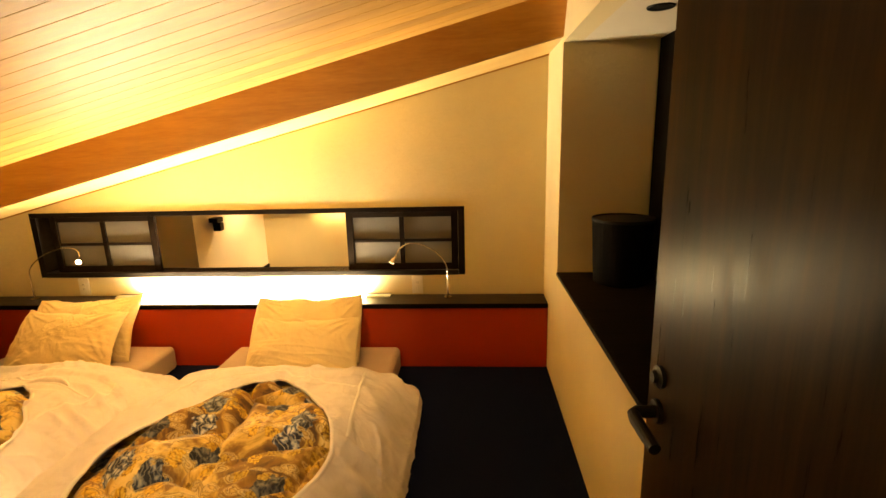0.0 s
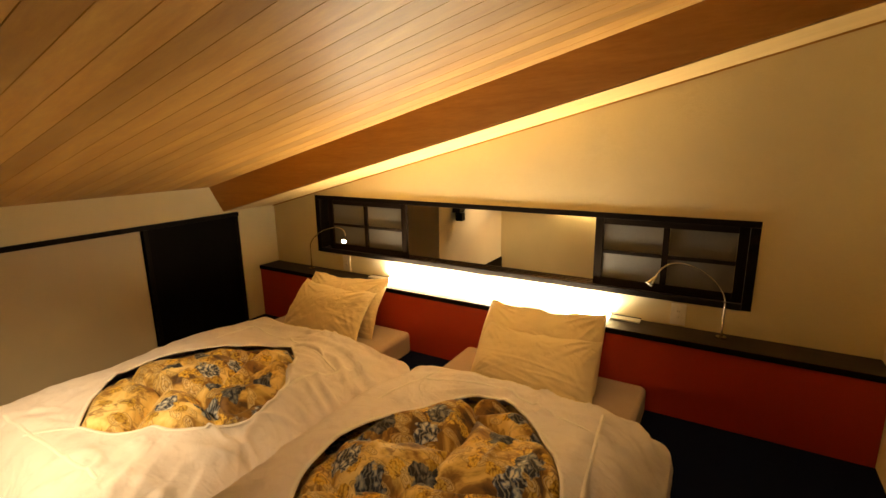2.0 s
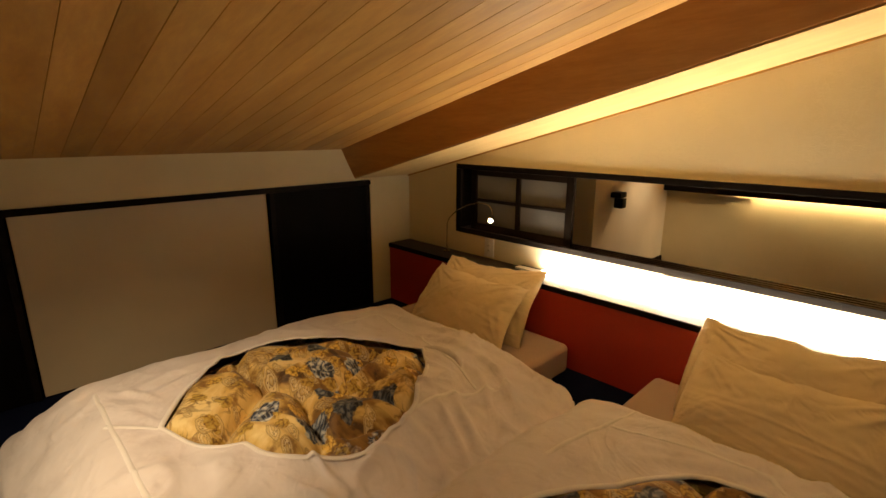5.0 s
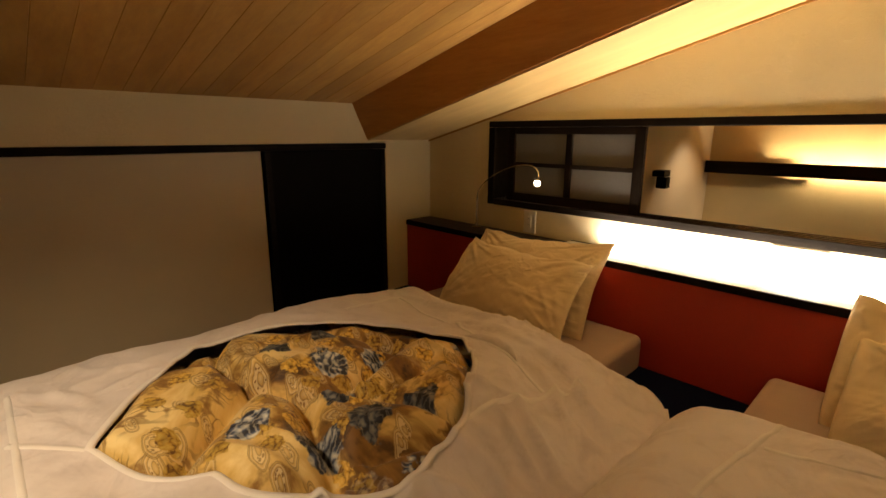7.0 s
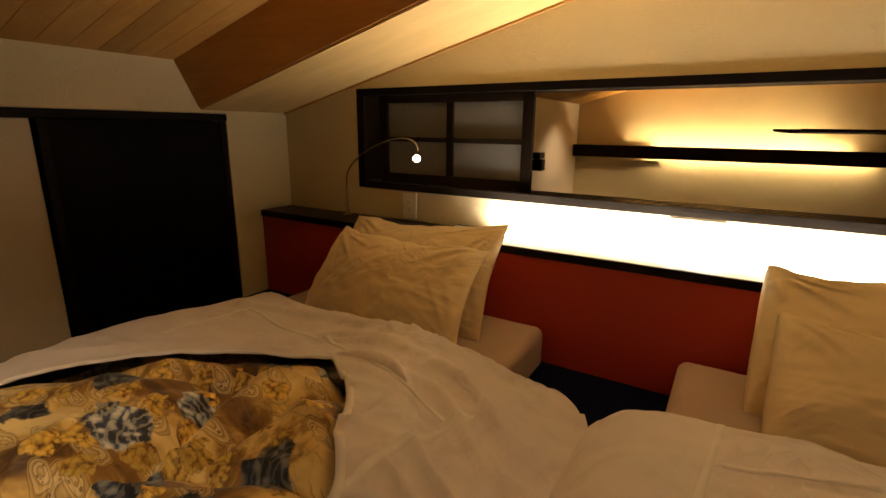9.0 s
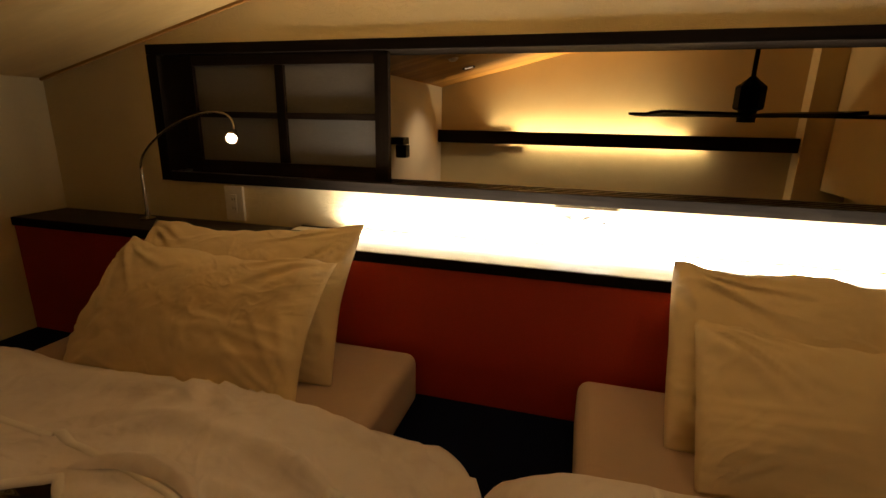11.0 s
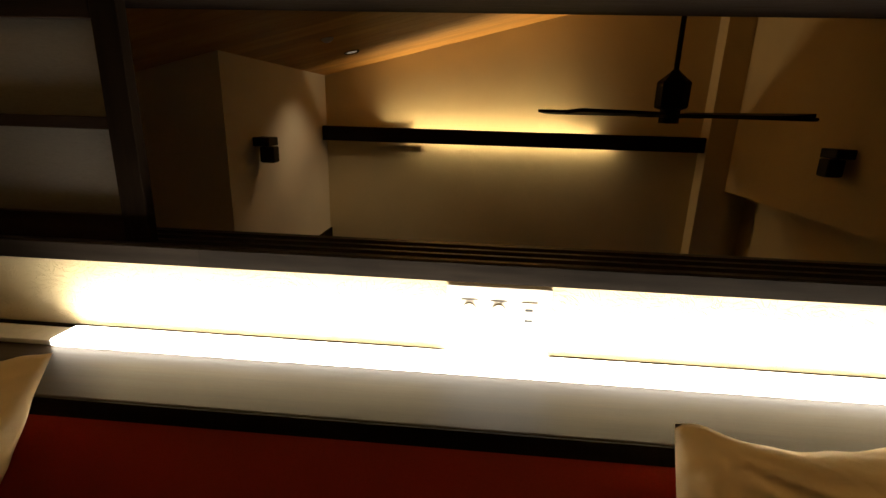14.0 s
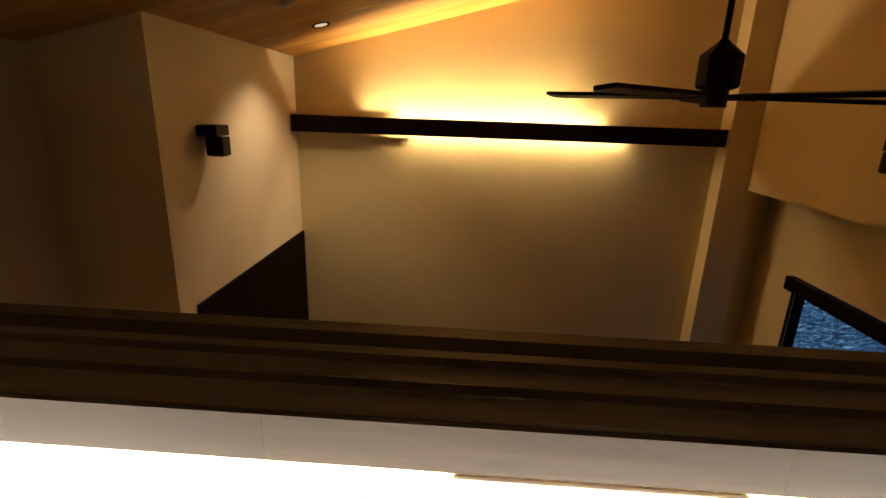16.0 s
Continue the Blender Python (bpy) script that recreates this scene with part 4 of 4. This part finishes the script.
def wall_spot(m, label):
    """Bracket spot: flat black wall box with a tilted square head."""
    s = thing("wall_spotlight", label, "spotlight", "black wall spotlights", at=m)
    part("bracket", block(0.0, 0.11, -0.07, 0.07, 0.02, 0.075, bevel=0.004), BLACK, s)
    hd = part("head", block(0.03, 0.125, -0.045, 0.045, -0.085, 0.015, bevel=0.006), BLACK, s)
    part("lens", block(0.04, 0.115, -0.035, 0.035, -0.089, -0.0855), DARKSLOT, hd)


wall_spot(pose(FX0, 2.31, 0.625), "black square spotlight on the cream wall")
wall_spot(pose(FX1, 2.24, 0.675, 0, 0, 180), "black square spotlight on the bulkhead")

a = thing("air_conditioner", "white wall air conditioner in the dark recess", "air conditioner")
part("body", block(-0.498, -0.315, 0.64, 1.44, 0.51, 0.78, bevel=0.015), ALU, a)
part("front_panel", block(-0.314, -0.302, 0.65, 1.43, 0.56, 0.735, bevel=0.004), IVORY, a)
part("louvre", block(-0.314, -0.304, 0.67, 1.41, 0.52, 0.552, bevel=0.003), IVORY, a)

# ceiling fan
fan = thing("ceiling_fan", "black five-blade ceiling fan hanging at rest", "fan", at=pose(2.51, 1.92, 0.0))
part("rod", tube(bmesh.new(), [(0, 0, 1.12), (0, 0, far_roof(2.51) - 0.005)], 0.013, 14), BLACK, fan)
part("canopy", lathe(bmesh.new(), [(0.014, far_roof(2.51) - 0.09), (0.05, far_roof(2.51) - 0.05), (0.06, far_roof(2.51) - 0.01), (0.06, far_roof(2.51) + 0.02)]), BLACK, fan)
part("motor", lathe(bmesh.new(), [(0.016, 1.135), (0.030, 1.12), (0.084, 1.075), (0.086, 1.068), (0.086, 0.955), (0.080, 0.945), (0.052, 0.935), (0.052, 0.868), (0.001, 0.866)], steps=10), BLACK, fan)
for k in range(5):
    turn = Matrix.Rotation(radians(146 + 72 * k), 4, "Z") @ Matrix.Translation((0, 0, 0.912)) @ Matrix.Rotation(radians(6), 4, "X")
    bm = bmesh.new()
    prism(bm, [(0.10, -0.045), (0.70, -0.060), (0.745, -0.035), (0.745, 0.055), (0.10, 0.045)], "z", -0.008, 0.008)
    bmesh.ops.transform(bm, matrix=turn, verts=bm.verts[:])
    bl = part("blade", bm, EBONY, fan)
    bm = block(0.045, 0.17, -0.018, 0.018, -0.014, -0.008, bevel=0.002)
    bmesh.ops.transform(bm, matrix=turn, verts=bm.verts[:])
    part("blade_arm", bm, BLACK, bl)

# window with a roller blind in the recess
m, t, s = material("rippled_dusk_glass")
slant = node(t, "ShaderNodeMapping", Scale=(1, 4, 24))
t.links.new(coords(t, (1, 1, 1), (0.5, 0, 0)), slant.inputs["Vector"])
rip = noise_tex(t, slant.outputs["Vector"], 3.0, 4, 0.6, 1.2)
t.links.new(ramp(t, rip, [(0.40, (0.006, 0.020, 0.050)), (0.55, (0.03, 0.12, 0.28)), (0.66, (0.16, 0.40, 0.62))]), s.inputs["Emission Color"])
s.inputs["Base Color"].default_value = (0.01, 0.02, 0.04, 1)
s.inputs["Emission Strength"].default_value = 1.6
DUSK = m
w = tagged(new("window_2"), "dark framed window with blue dusk light behind rippled glass", "window", kind="structure")
part("pane", block(WX + 0.06, WX + 0.066, 1.34, 3.17, -1.56, -0.30), DUSK, w)
part("frame", block(WX - 0.01, WX + 0.09, 3.16, 3.218, -1.6, -0.285, bevel=0.003), EBONY, w)
part("frame", block(WX - 0.01, WX + 0.09, 1.302, 1.36, -1.6, -0.285, bevel=0.003), EBONY, w)
part("frame", block(WX - 0.01, WX + 0.09, 1.36, 3.16, -1.6, -1.55, bevel=0.003), EBONY, w)
bl = thing("roller_blind", "raised dark roller blind box with a bead chain", "blind")
part("cassette", block(WX - 0.075, WX - 0.012, 1.30, 3.225, -0.375, -0.275, bevel=0.004), EBONY, bl)
chain = bmesh.new()
for i in range(70):
    bmesh.ops.create_icosphere(chain, subdivisions=1, radius=0.005, matrix=Matrix.Translation((WX - 0.03, 3.15, -0.385 - 0.0145 * i)))
part("bead_chain", chain, plain("blue_beads", (0.10, 0.22, 0.45), 0.3), bl)
